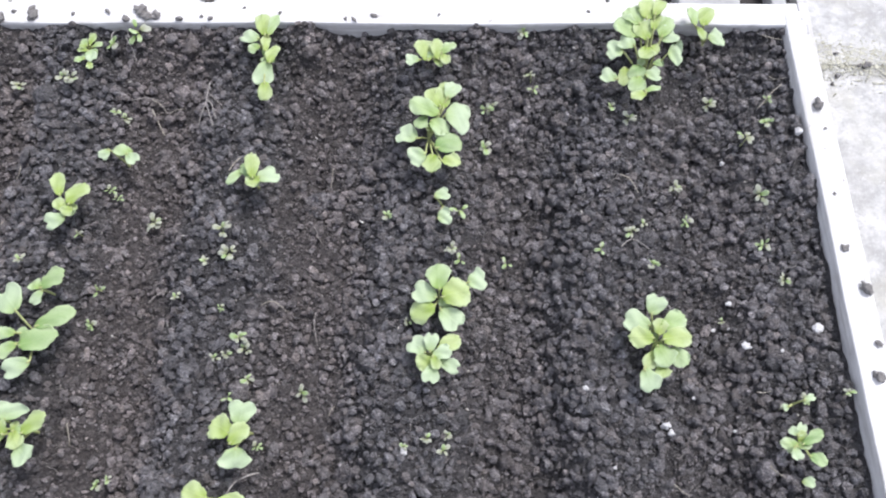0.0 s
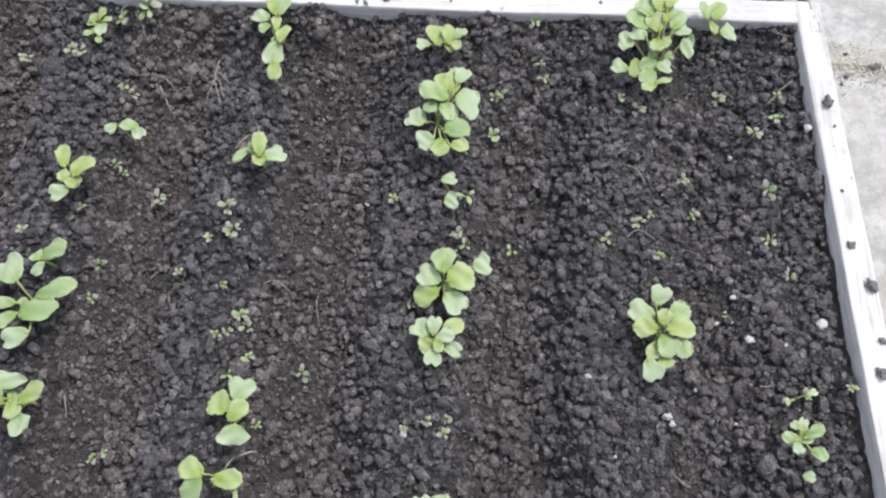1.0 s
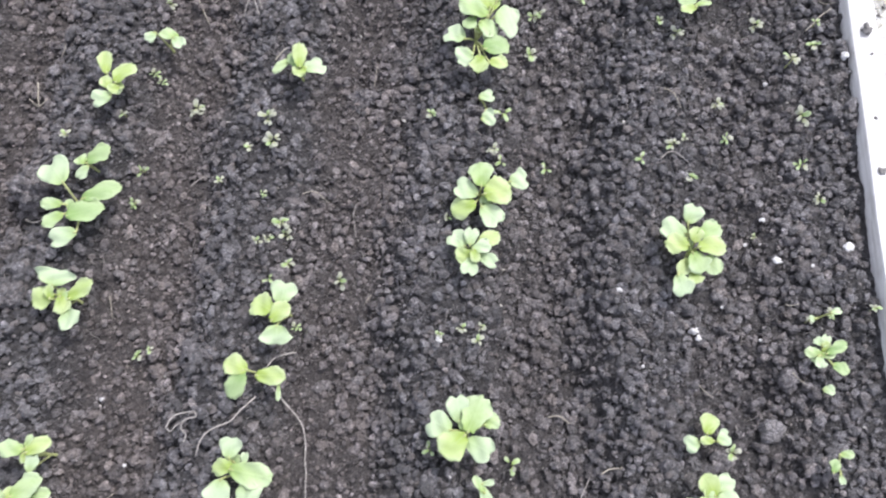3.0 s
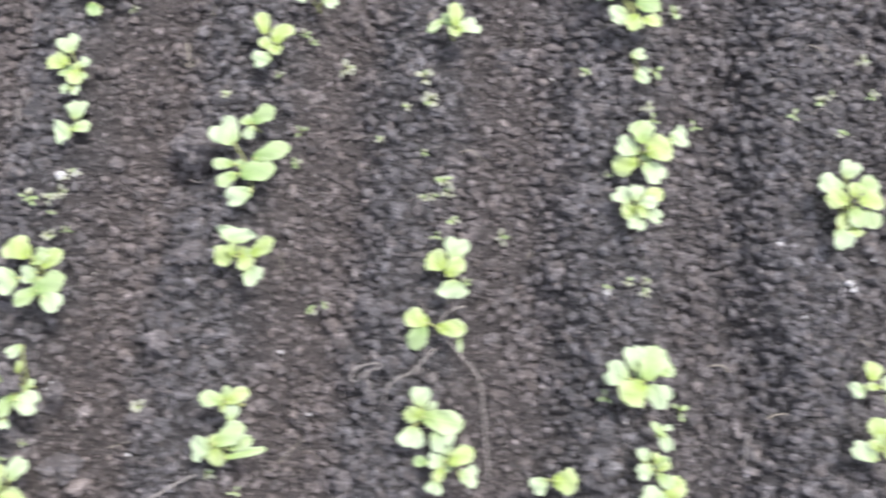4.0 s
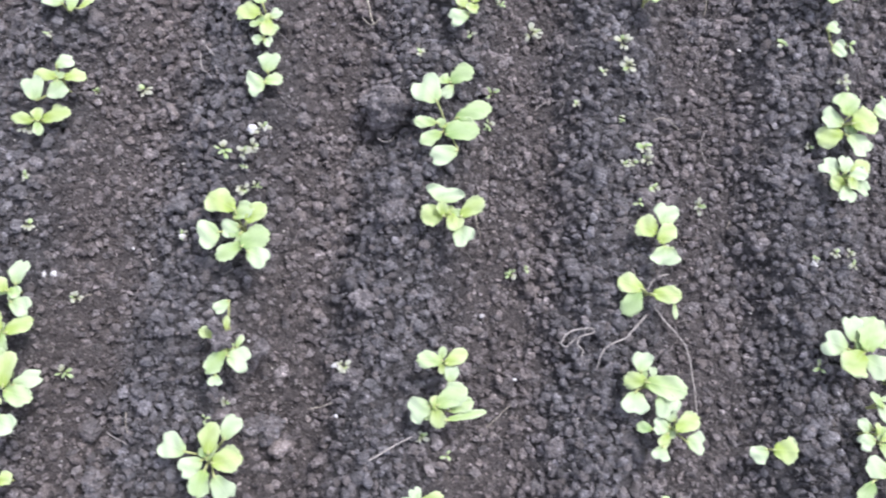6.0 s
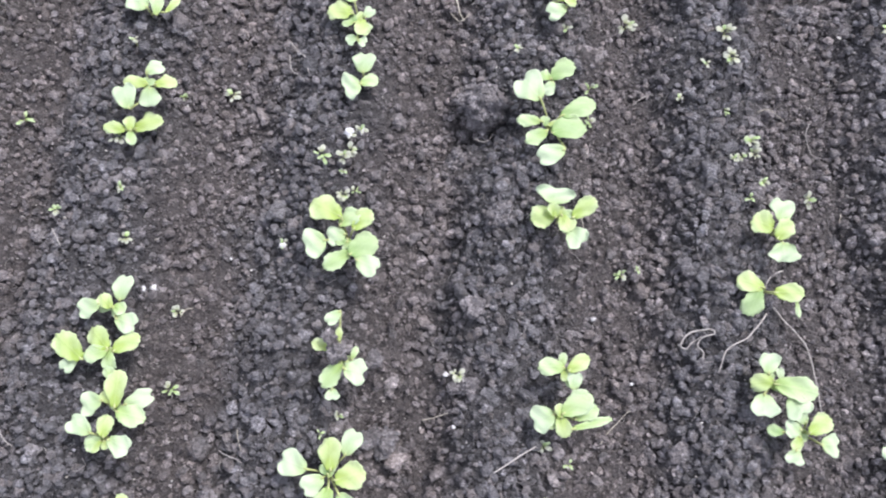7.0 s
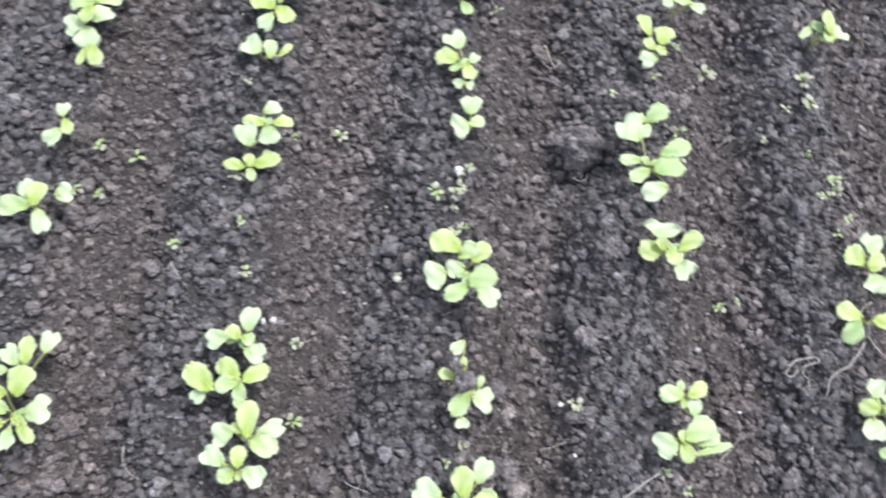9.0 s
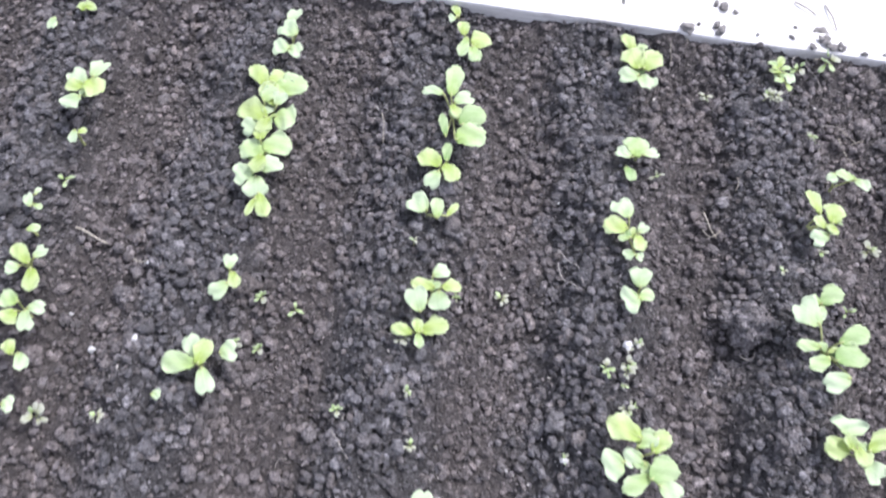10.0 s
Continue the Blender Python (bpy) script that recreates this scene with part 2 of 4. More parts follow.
# ---- mesh helpers ----
def part(name, mesh, material, parent=None, label="", m=None):
    """One mesh object of a bmesh or mesh, under a thing or a part."""
    if isinstance(mesh, bmesh.types.BMesh):
        data = bpy.data.meshes.new(name)
        mesh.to_mesh(data)
        mesh.free()
    else:
        data = mesh
    if material and not data.materials:
        data.materials.append(material)
    ob = new(name, data)
    if parent:
        ob.parent = parent
    if m is not None:
        ob.matrix_basis = m
    if label:
        ob["label"] = label
    return ob


def smooth(bm):
    for f in bm.faces:
        f.smooth = True
    return bm


def box(x0, x1, y0, y1, z0, z1, bevel=0.0, segments=2, wobble=0.0):
    bm = bmesh.new()
    bmesh.ops.create_cube(bm, size=1)
    for v in bm.verts:
        v.co = Vector(((x0 + x1) / 2 + v.co.x * (x1 - x0), (y0 + y1) / 2 + v.co.y * (y1 - y0), (z0 + z1) / 2 + v.co.z * (z1 - z0)))
    if wobble:
        longest = 0 if x1 - x0 > y1 - y0 else 1
        edges = [e for e in bm.edges if abs((e.verts[0].co - e.verts[1].co)[longest]) > 1e-6]
        bmesh.ops.subdivide_edges(bm, edges=edges, cuts=60, use_grid_fill=True)
    if bevel:
        sharp = [e for e in bm.edges if e.calc_face_angle(0) > 0.5]
        bmesh.ops.bevel(bm, geom=sharp, offset=bevel, segments=segments, affect="EDGES", profile=0.6)
    if wobble:
        for v in bm.verts:
            v.co += noise.noise_vector(v.co * 14) * wobble
    return bm


def tube(points, radii, sides=6, rough=0.0):
    """A bent tapering tube through a smooth line of points."""
    pts = [Vector(p) for p in points]
    line, rad = [], []
    for i in range(len(pts) - 1):
        a, b, c, d = pts[max(i - 1, 0)], pts[i], pts[i + 1], pts[min(i + 2, len(pts) - 1)]
        for k in range(4):
            t = k / 4
            line.append(0.5 * (2 * b + (c - a) * t + (2 * a - 5 * b + 4 * c - d) * t * t + (3 * b - a - 3 * c + d) * t ** 3))
            rad.append(radii[i] * (1 - t) + radii[i + 1] * t)
    line.append(pts[-1])
    rad.append(radii[-1])
    bm, rings = bmesh.new(), []
    for i, p in enumerate(line):
        way = (line[min(i + 1, len(line) - 1)] - line[max(i - 1, 0)]).normalized()
        side = way.cross(Vector((0.13, 0.21, 0.97))).normalized()
        up = side.cross(way)
        shift = noise.noise_vector(p * 90) * rough
        rings.append([bm.verts.new(p + shift + rad[i] * (side * math.cos(2 * math.pi * k / sides) + up * math.sin(2 * math.pi * k / sides))) for k in range(sides)])
    for r, s in zip(rings, rings[1:]):
        for k in range(sides):
            bm.faces.new((r[k], r[(k + 1) % sides], s[(k + 1) % sides], s[k]))
    bm.faces.new(rings[0][::-1])
    bm.faces.new(rings[-1])
    return smooth(bm)


def lump(radius, seed, squash=0.75, rough=0.35, detail=2):
    """An irregular clod or stone of about that radius, round its own middle."""
    bm = bmesh.new()
    bmesh.ops.create_icosphere(bm, subdivisions=detail, radius=1)
    shift = Vector((seed * 3.7, seed * 1.3, seed * 2.1))
    for v in bm.verts:
        k = 1 + rough * noise.noise(v.co * 1.3 + shift) + 0.5 * rough * noise.noise(v.co * 3.1 + shift)
        v.co = Vector((v.co.x, v.co.y * (0.8 + 0.2 * math.sin(seed)), v.co.z * squash)) * k * radius
    return smooth(bm)


# ---- the soil in the bed ----
INNER = (-1.33, 0.3095, -0.41, 0.499)  # inner faces of the frame: x, x, y, y
BOARD, TOP = 0.0215, 0.012
dice = np.random.default_rng(7)


def value_noise(x, y, size, seed):
    """Smooth noise of about that grain size, -1 to 1."""
    table = np.random.default_rng(seed).uniform(-1, 1, (256, 256))
    u, v = x / size + 97.3, y / size + 61.7
    i, j = np.floor(u).astype(int), np.floor(v).astype(int)
    f, g = u - i, v - j
    f, g = f * f * (3 - 2 * f), g * g * (3 - 2 * g)
    at = lambda a, b: table[a % 256, b % 256]
    return (at(i, j) * (1 - f) + at(i + 1, j) * f) * (1 - g) + (at(i, j + 1) * (1 - f) + at(i + 1, j + 1) * f) * g


def ground(x, y):
    """The lie of the soil without its crumbs: hoed in low steps, each a short scarp left of a seed row and a long fall beyond it."""
    x, y = np.asarray(x, float), np.asarray(y, float)
    bend = 0.012 * value_noise(x, y, 0.2, 5) + 0.006 * value_noise(x, y, 0.05, 6)
    u = ((x + bend - ROW_FIRST + 0.080) / ROW_STEP) % 1.0
    up = np.clip(u / 0.30, 0, 1)
    step = np.where(u < 0.30, up * up * (3 - 2 * up), 0.5 + 0.5 * np.cos(np.pi * (np.maximum(u - 0.30, 0) / 0.70) ** 0.9))
    deep = np.clip((INNER[3] - y) / 0.09, 0.3, 1) * np.clip((0.29 - x) / 0.1, 0.1, 1)
    return -0.017 + 0.023 * (step - 0.5) * deep + 0.009 * 0.5 + 0.0042 * value_noise(x, y, 0.06, 1) + 0.0031 * value_noise(x, y, 0.024, 2) + 0.0012 * value_noise(x, y, 0.011, 3) + np.maximum(0.0130 * np.exp((y - INNER[3]) / 0.025), 0.0100 * np.exp((x - INNER[1]) / 0.06)) + HEAPS(x, y)


def HEAPS(x, y):
    """Earth pushed up against the far board here and there, and hollows."""
    h = 0 * x
    for cx, cy, r, up in ((-0.275, 0.494, 0.03, 0.005), (-0.155, 0.494, 0.03, 0.004), (-0.076, 0.494, 0.016, 0.008), (0.129, 0.498, 0.025, 0.004), (-0.30, 0.492, 0.03, 0.003), (-0.195, 0.492, 0.03, 0.005), (-0.336, 0.497, 0.016, 0.010),
                          (0.065, 0.496, 0.012, 0.005), (-0.297, 0.223, 0.03, -0.006), (-0.271, 0.243, 0.016, -0.010), (-0.286, 0.236, 0.018, -0.009), (0.275, 0.46, 0.03, -0.006), (0.305, 0.355, 0.012, 0.008)):
        h = h + up * np.exp(-((x - cx) ** 2 + (y - cy) ** 2) / r ** 2)
    return h


fine = 0.0018
xs = np.r_[np.linspace(INNER[0], -0.95, 60)[:-1], np.arange(-0.95, INNER[1] + 0.006, fine)]
ys = np.r_[np.linspace(INNER[2], -0.11, 45)[:-1], np.arange(-0.11, INNER[3] + 0.003, fine)]
gx, gy = np.meshgrid(xs, ys, indexing="ij")
gz = ground(gx, gy)
# crumbs of all sizes, half sunk, pressed into the surface
for count, low, high in ((500, 0.0045, 0.0075), (5500, 0.0024, 0.0042), (52000, 0.0010, 0.0024)):
    cx, cy = dice.uniform(-1.0, INNER[1], count), dice.uniform(-0.16, INNER[3], count)
    rr, tilt, flat = dice.uniform(low, high, count), dice.uniform(0, np.pi, count), dice.uniform(0.62, 1.0, count)
    lean = dice.uniform(-0.5, 0.5, (count, 2))
    sink, cz = dice.uniform(-0.25, 0.6, count), ground(cx, cy)
    facets = dice.normal(0, 0.75, (count, 6, 3))
    facets[:, :, 2] = dice.uniform(0.55, 1.35, (count, 6))
    for n in range(count):
        r = rr[n]
        i0, i1 = np.searchsorted(xs, (cx[n] - r, cx[n] + r))
        j0, j1 = np.searchsorted(ys, (cy[n] - r, cy[n] + r))
        if i1 <= i0 or j1 <= j0:
            continue
        dx, dy = (xs[i0:i1, None] - cx[n]) / r, (ys[None, j0:j1] - cy[n]) / r
        c, s = math.cos(tilt[n]), math.sin(tilt[n])
        u, v = dx * c + dy * s, (dy * c - dx * s) / flat[n]
        d = np.maximum(np.abs(u) ** 2.4 + np.abs(v) ** 2.4, 0)
        dome = np.sqrt(np.clip(1 - d, 0, 1)) * (1.25 + lean[n, 0] * u + lean[n, 1] * v)
        if low > 0.002:  # broken faces
            k = facets[n]
            cut = np.min(k[:, 2, None, None] + k[:, 0, None, None] * u + k[:, 1, None, None] * v, axis=0)
            dome = np.minimum(dome, np.maximum(cut, 0))
        cap = cz[n] + r * (dome - sink[n])
        spot = gz[i0:i1, j0:j1]
        np.maximum(spot, np.where(d < 1, cap, -1), out=spot)
gz += 0.0013 * value_noise(gx, gy, 0.0062, 13) + 0.0011 * value_noise(gx, gy, 0.0036, 11) + 0.0005 * value_noise(gx, gy, 0.0019, 12)


def mesh_from(name, verts, faces, material, size, soft=True):
    data = bpy.data.meshes.new(name)
    data.vertices.add(len(verts))
    data.vertices.foreach_set("co", np.ascontiguousarray(verts, np.float32).ravel())
    data.loops.add(faces.size)
    data.loops.foreach_set("vertex_index", faces.astype(np.int32).ravel())
    data.polygons.add(len(faces))
    data.polygons.foreach_set("loop_start", np.arange(0, faces.size, size, dtype=np.int32))
    data.update(calc_edges=True)
    data.polygons.foreach_set("use_smooth", np.full(len(faces), soft))
    data.materials.append(material)
    return data


nx, ny = gx.shape
idx = np.arange(nx * ny).reshape(nx, ny)
quads = np.stack([idx[:-1, :-1], idx[1:, :-1], idx[1:, 1:], idx[:-1, 1:]], -1).reshape(-1, 4)
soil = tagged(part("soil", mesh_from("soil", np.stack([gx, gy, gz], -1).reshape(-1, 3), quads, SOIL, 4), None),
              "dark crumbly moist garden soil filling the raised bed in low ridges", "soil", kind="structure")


def soil_at(x, y):
    i, j = min(np.searchsorted(xs, x), nx - 1), min(np.searchsorted(ys, y), ny - 1)
    return float(gz[i, j])


crest = gz.copy()  # height of the surface with its loose crumbs


def top_at(x, y):
    i, j = min(np.searchsorted(xs, x), nx - 1), min(np.searchsorted(ys, y), ny - 1)
    return float(crest[i, j])


# loose crumbs strewn over it
def crumb_shapes(count, detail, rough=0.9):
    shapes = []
    for k in range(count):
        bm = lump(1.0, k + 2.3, 0.85, rough, detail)
        bm.verts.ensure_lookup_table()
        shapes.append((np.array([v.co[:] for v in bm.verts]), np.array([[v.index for v in f.verts] for f in bm.faces])))
        bm.free()
    return shapes


def chip_shapes(count, points):
    """Broken angular bits: hulls of scattered points."""
    shapes = []
    for k in range(count):
        bm = bmesh.new()
        for p in dice.normal(0, 1, (points, 3)):
            bm.verts.new(Vector(p).normalized() * dice.uniform(0.8, 1.1))
        bmesh.ops.convex_hull(bm, input=bm.verts[:])
        bmesh.ops.delete(bm, geom=[v for v in bm.verts if not v.link_faces], context="VERTS")
        bm.verts.index_update()
        squeeze = dice.uniform(0.6, 1.15, 3)
        shapes.append((np.array([v.co[:] for v in bm.verts]) * squeeze, np.array([[v.index for v in f.verts] for f in bm.faces])))
        bm.free()
    return shapes


def clump_shapes(count, detail, faces=9, rough=0.16):
    """Clumps of earth with worn broken faces: a ball cut by a few planes, edges rubbed off."""
    shapes = []
    for k in range(count):
        bm = bmesh.new()
        bmesh.ops.create_icosphere(bm, subdivisions=detail, radius=1)
        bm.verts.ensure_lookup_table()
        way = np.array([v.co.normalized()[:] for v in bm.verts])
        tri = np.array([[v.index for v in f.verts] for f in bm.faces])
        bm.free()
        cuts = dice.normal(0, 1, (faces, 3))
        cuts /= np.linalg.norm(cuts, axis=1)[:, None]
        reach = dice.uniform(0.52, 0.98, faces) / np.maximum(way @ cuts.T, 0.15)
        r = -0.09 * np.log(np.exp(-np.c_[reach, np.full(len(way), 1.12)] / 0.09).sum(axis=1))
        r = r * (1 + rough * np.array([noise.noise(Vector(w) * 2.3 + Vector((k * 3.1, 0, 0))) + 0.6 * noise.noise(Vector(w) * 5.5 + Vector((0, k * 2.7, 0))) for w in way]))
        shapes.append((way * r[:, None] * dice.uniform(0.62, 1.15, 3), tri))
    return shapes


def coarseness(x, y):
    """0 on the trodden brown flats between the rows, 1 in the hoed strips and the far corner."""
    return np.clip(0.50 - 0.42 * np.cos((x - ROW_FIRST - 0.030) * 2 * np.pi / ROW_STEP) + 0.55 * value_noise(x, y, 0.06, 21) + 0.4 * value_noise(x, y, 0.02, 22) + np.clip((x - 0.0) / 0.25, 0, 0.3), 0, 1)


def strew(count, low, high, box_, shapes, power=1.3, lift=0.4, spread=None, keep=0.0, big=None):
    """Bits from low to high in radius; they grow with the coarseness, and keep thins them out on the flats."""
    verts, faces, total = [], [], 0
    x, y = dice.uniform(box_[0], box_[1], count), dice.uniform(box_[2], box_[3], count)
    coarse = coarseness(x, y)
    stay = dice.uniform(0, 1, count) < 1 - keep * (1 - coarse)
    x, y, coarse = x[stay], y[stay], coarse[stay]
    if spread:
        r = np.clip(low * np.exp(spread * dice.normal(0, 1, len(x))) * (0.98 + 0.47 * coarse), 0.5 * low, high)
    else:
        r = low + (high - low) * dice.uniform(0, 1, len(x)) ** power
    flat = dice.uniform(0.6, 1.0, len(x))
    for n in range(len(x)):
        z = soil_at(x[n], y[n])
        if r[n] > 0.0010:
            i, j = np.searchsorted(xs, (x[n] - r[n], x[n] + r[n])), np.searchsorted(ys, (y[n] - r[n], y[n] + r[n]))
            spot = crest[i[0]:i[1], j[0]:j[1]]
            np.maximum(spot, z + r[n] * (lift + 0.7 * flat[n]), out=spot)
        pick = big if big and r[n] > 0.0021 else shapes
        co, tri = pick[dice.integers(len(pick))]
        turn = np.array(Euler(dice.uniform(0, 6.28, 3)).to_matrix())
        verts.append(co @ turn.T * (r[n], r[n], r[n] * flat[n]) + (x[n], y[n], z + r[n] * lift))
        faces.append(tri + total)
        total += len(co)
    return np.concatenate(verts), np.concatenate(faces)


BEDDED = (-0.94, 0.3065, -0.10, 0.4975)
v1, f1 = strew(58000, 0.00165, 0.0046, BEDDED, chip_shapes(40, 10) + chip_shapes(30, 14), lift=0.44, spread=0.46, big=clump_shapes(90, 1, 6, 0.42))
v7, f7 = strew(44000, 0.00080, 0.0015, BEDDED, chip_shapes(40, 8), lift=0.70, spread=0.30)
v8, f8 = strew(3200, 0.0030, 0.0054, BEDDED, clump_shapes(50, 2, 7, 0.40), 1.5, 0.40, keep=0.72)
v5, f5 = strew(420, 0.0045, 0.0085, (-0.94, 0.300, -0.10, 0.49), clump_shapes(20, 3, 8, 0.42), 1.8, 0.30, keep=0.75)
v2, f2 = strew(1500, 0.002, 0.005, (-1.32, 0.30, -0.40, -0.10), clump_shapes(6, 1))
tagged(part("soil_crumbs", mesh_from("soil_crumbs", np.concatenate([v1, v2, v7]), np.concatenate([f1, f2 + len(v1), f7 + len(v1) + len(v2)]), CRUMB, 3, False), None),
       "loose dark crumbs strewn over the garden soil", "soil crumbs", kind="stuff")
tagged(part("soil_clumps", mesh_from("soil_clumps", np.concatenate([v5, v8]), np.concatenate([f5, f8 + len(v5)]), CRUMB, 3), None),
       "loose clumps of dark earth lying along the hoed strips", "soil clumps", kind="stuff")
v3, f3 = strew(2200, 0.00025, 0.0010, (-0.94, 0.305, -0.10, 0.494), [(co * (1.6, 0.8, 0.7), tri) for co, tri in crumb_shapes(5, 1)], 2.0, 1.6)
tagged(part("pale_grit", mesh_from("pale_grit", v3, f3, STRAW_BITS, 3), None), "pale bits of grit and chaff scattered on the soil", "grit", kind="stuff")


def fibres(count):
    """Hair-fine dead rootlets: three-sided strands bent over the crumbs."""
    verts, faces = [], []
    for n in range(count):
        x, y, way, bend = dice.uniform(-0.94, 0.30), dice.uniform(-0.10, 0.49), dice.uniform(0, 6.28), dice.normal(0, 0.5)
        step, thick = dice.uniform(0.0007, 0.0022), dice.uniform(0.00010, 0.00022)
        for k in range(7):
            z = top_at(x, y) + 0.0004
            for a in range(3):
                verts.append((x + thick * math.cos(way + 1.57) * (a - 1), y + thick * math.sin(way + 1.57) * (a - 1), z + (thick if a == 1 else 0)))
            x, y = x + step * math.cos(way), y + step * math.sin(way)
            way += bend + dice.normal(0, 0.35)
            if k:
                o = len(verts) - 6
                faces += [(o + a, o + (a + 1) % 3, o + 3 + (a + 1) % 3, o + 3 + a) for a in range(3)]
    return np.array(verts), np.array(faces)


v4, f4 = fibres(520)
tagged(part("root_fibres", mesh_from("root_fibres", v4, f4, ROOT, 4), None), "hair-fine pale dead rootlets on the soil", "rootlets", kind="stuff")

# ---- the wooden frame of the bed ----
x0, x1, y0, y1 = INNER
frame_thing = tagged(new("bed_frame"), "whitewashed timber frame of a raised garden bed", "bed frame")
DEEP = -0.13
right_board = part("board", box(x1, x1 + 0.020, y0 - BOARD, y1 + BOARD, DEEP, TOP, 0.0018, 2, 0.0011), TIMBER_Y, frame_thing, "whitewashed side board, soil-stained inside")
for v in right_board.data.vertices:
    v.co.x += 0.019 * (0.36 - v.co.y)  # it stands slightly askew
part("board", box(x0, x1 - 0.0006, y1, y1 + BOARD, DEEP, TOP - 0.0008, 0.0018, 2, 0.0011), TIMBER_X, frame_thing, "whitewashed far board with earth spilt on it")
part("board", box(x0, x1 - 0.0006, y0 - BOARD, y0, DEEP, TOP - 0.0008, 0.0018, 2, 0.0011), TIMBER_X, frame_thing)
part("board", box(x0 - BOARD, x0 - 0.0006, y0 - BOARD, y1 + BOARD, DEEP, TOP, 0.0018, 2, 0.0011), TIMBER_Y, frame_thing)

# printed stamp on the end of the side board: a square with a dot, dots and dashes
STAMP = plain("faded_stamp_ink", (0.36, 0.35, 0.35), (0.50, 0.49, 0.49), 300.0, 0.9)
for k, (xa, ya, xb, yb) in enumerate(((0.3160, 0.4990, 0.3160, 0.4890), (0.3160, 0.4890, 0.3230, 0.4890), (0.3230, 0.4990, 0.3230, 0.4890), (0.3190, 0.5200, 0.3190, 0.5120))):
    across, way = Vector((ya - yb, xb - xa, 0)).normalized() * 0.0004, Vector((xb - xa, yb - ya, 0))
    bm = box(0, 1, 0, 1, TOP - 0.0008, TOP + 0.0003 + 0.0001 * k)
    for v in bm.verts:
        v.co = Vector((xa, ya, v.co.z)) + way * v.co.x + across * (v.co.y * 2 - 1)
    part("stamp_mark", bm, STAMP, right_board, "faded dark printed mark")
for xa, ya, r in ((0.3190, 0.4940, 0.00117), (0.3200, 0.5040, 0.00108), (0.3120, 0.4850, 0.00054), (0.3120, 0.4790, 0.00054), (0.3160, 0.4790, 0.00059), (0.3230, 0.4830, 0.00063), (0.3230, 0.4760, 0.00059), (0.3150, 0.4710, 0.00045), (0.3240, 0.4700, 0.00045)):
    part("stamp_mark", lump(r, xa * 700, 0.5, 0.4), STAMP, right_board, "faded dark printed dot", pose(xa, ya, TOP))


# ---- paving round the bed ----
PAVE = -0.04


def slab(xa, xb, ya, yb, seed, stone=CONCRETE, words="pale grey worn concrete paving slab"):
    bm = box(xa, xb, ya, yb, PAVE - 0.04, PAVE + 0.0004 * math.sin(seed * 2.7), 0.0018, 2)
    return tagged(part("paving_slab", bm, stone), words, "paving slab", "paving slabs", "structure")


bm = box(-60, 60, -60, 60, PAVE - 0.3, PAVE - 0.012)
tagged(part("ground", bm, DARK_EARTH), "bare earth under and beyond the paving", "ground", kind="structure")
for k, (xa, xb) in enumerate(((0.347, 0.797), (0.8, 1.25))):
    for j in range(4):
        slab(xa, xb, 0.4985 - 0.4515 * (3 - j), 0.9485 - 0.4515 * (3 - j), k * 4 + j)
for k, (xa, xb) in enumerate(((-1.37, -0.92), (-0.917, -0.37), (-0.367, 0.179), (0.1815, 0.226))):
    slab(xa, xb, 0.5235, 0.95, 9 + k, PALE_CONCRETE, "whitish concrete paving slab behind the bed")
tagged(part("wood_offcut", box(0.240, 0.293, 0.5245, 0.66, PAVE - 0.012, PAVE + 0.010, 0.002, 2, 0.001), GREY_WOOD), "grey weathered timber offcut lying behind the bed", "offcut")
tagged(part("wood_offcut", box(0.322, 0.335, 0.5245, 0.62, PAVE - 0.012, PAVE + 0.006, 0.002, 2, 0.001), GREY_WOOD), "narrow grey weathered timber offcut behind the bed", "offcut")

MOSSY = crumb_shapes(5, 1)


def moss_patch(xa, xb, ya, yb, count, material, name, label):
    verts, faces, total = [], [], 0
    for n in range(count):
        co, tri = MOSSY[n % 5]
        r = 0.0003 + 0.0008 * dice.uniform() ** 3
        verts.append(co * (r * dice.uniform(0.7, 2.2), r, r * 0.3) + (xa + (xb - xa) * dice.uniform() ** 1.3, dice.normal((ya + yb) / 2, (yb - ya) / 4), PAVE + 0.0004))
        faces.append(tri + total)
        total += len(co)
    tagged(part(name, mesh_from(name, np.concatenate(verts), np.concatenate(faces), material, 3), None), label, "moss", kind="stuff")


tagged(part("joint_sand", box(0.347, 0.795, 0.4966, 0.4989, PAVE - 0.011, PAVE - 0.0006), MOSS), "pale sand and moss filling the paving joint", "sand", kind="structure")
moss_patch(0.347, 0.435, 0.478, 0.526, 2600, MOSS, "moss", "yellow-green moss and grit in the joint between paving slabs")
moss_patch(0.2265, 0.2395, 0.47, 0.68, 400, DARK_EARTH, "joint_soil", "dark earth and moss in the gap behind the bed")


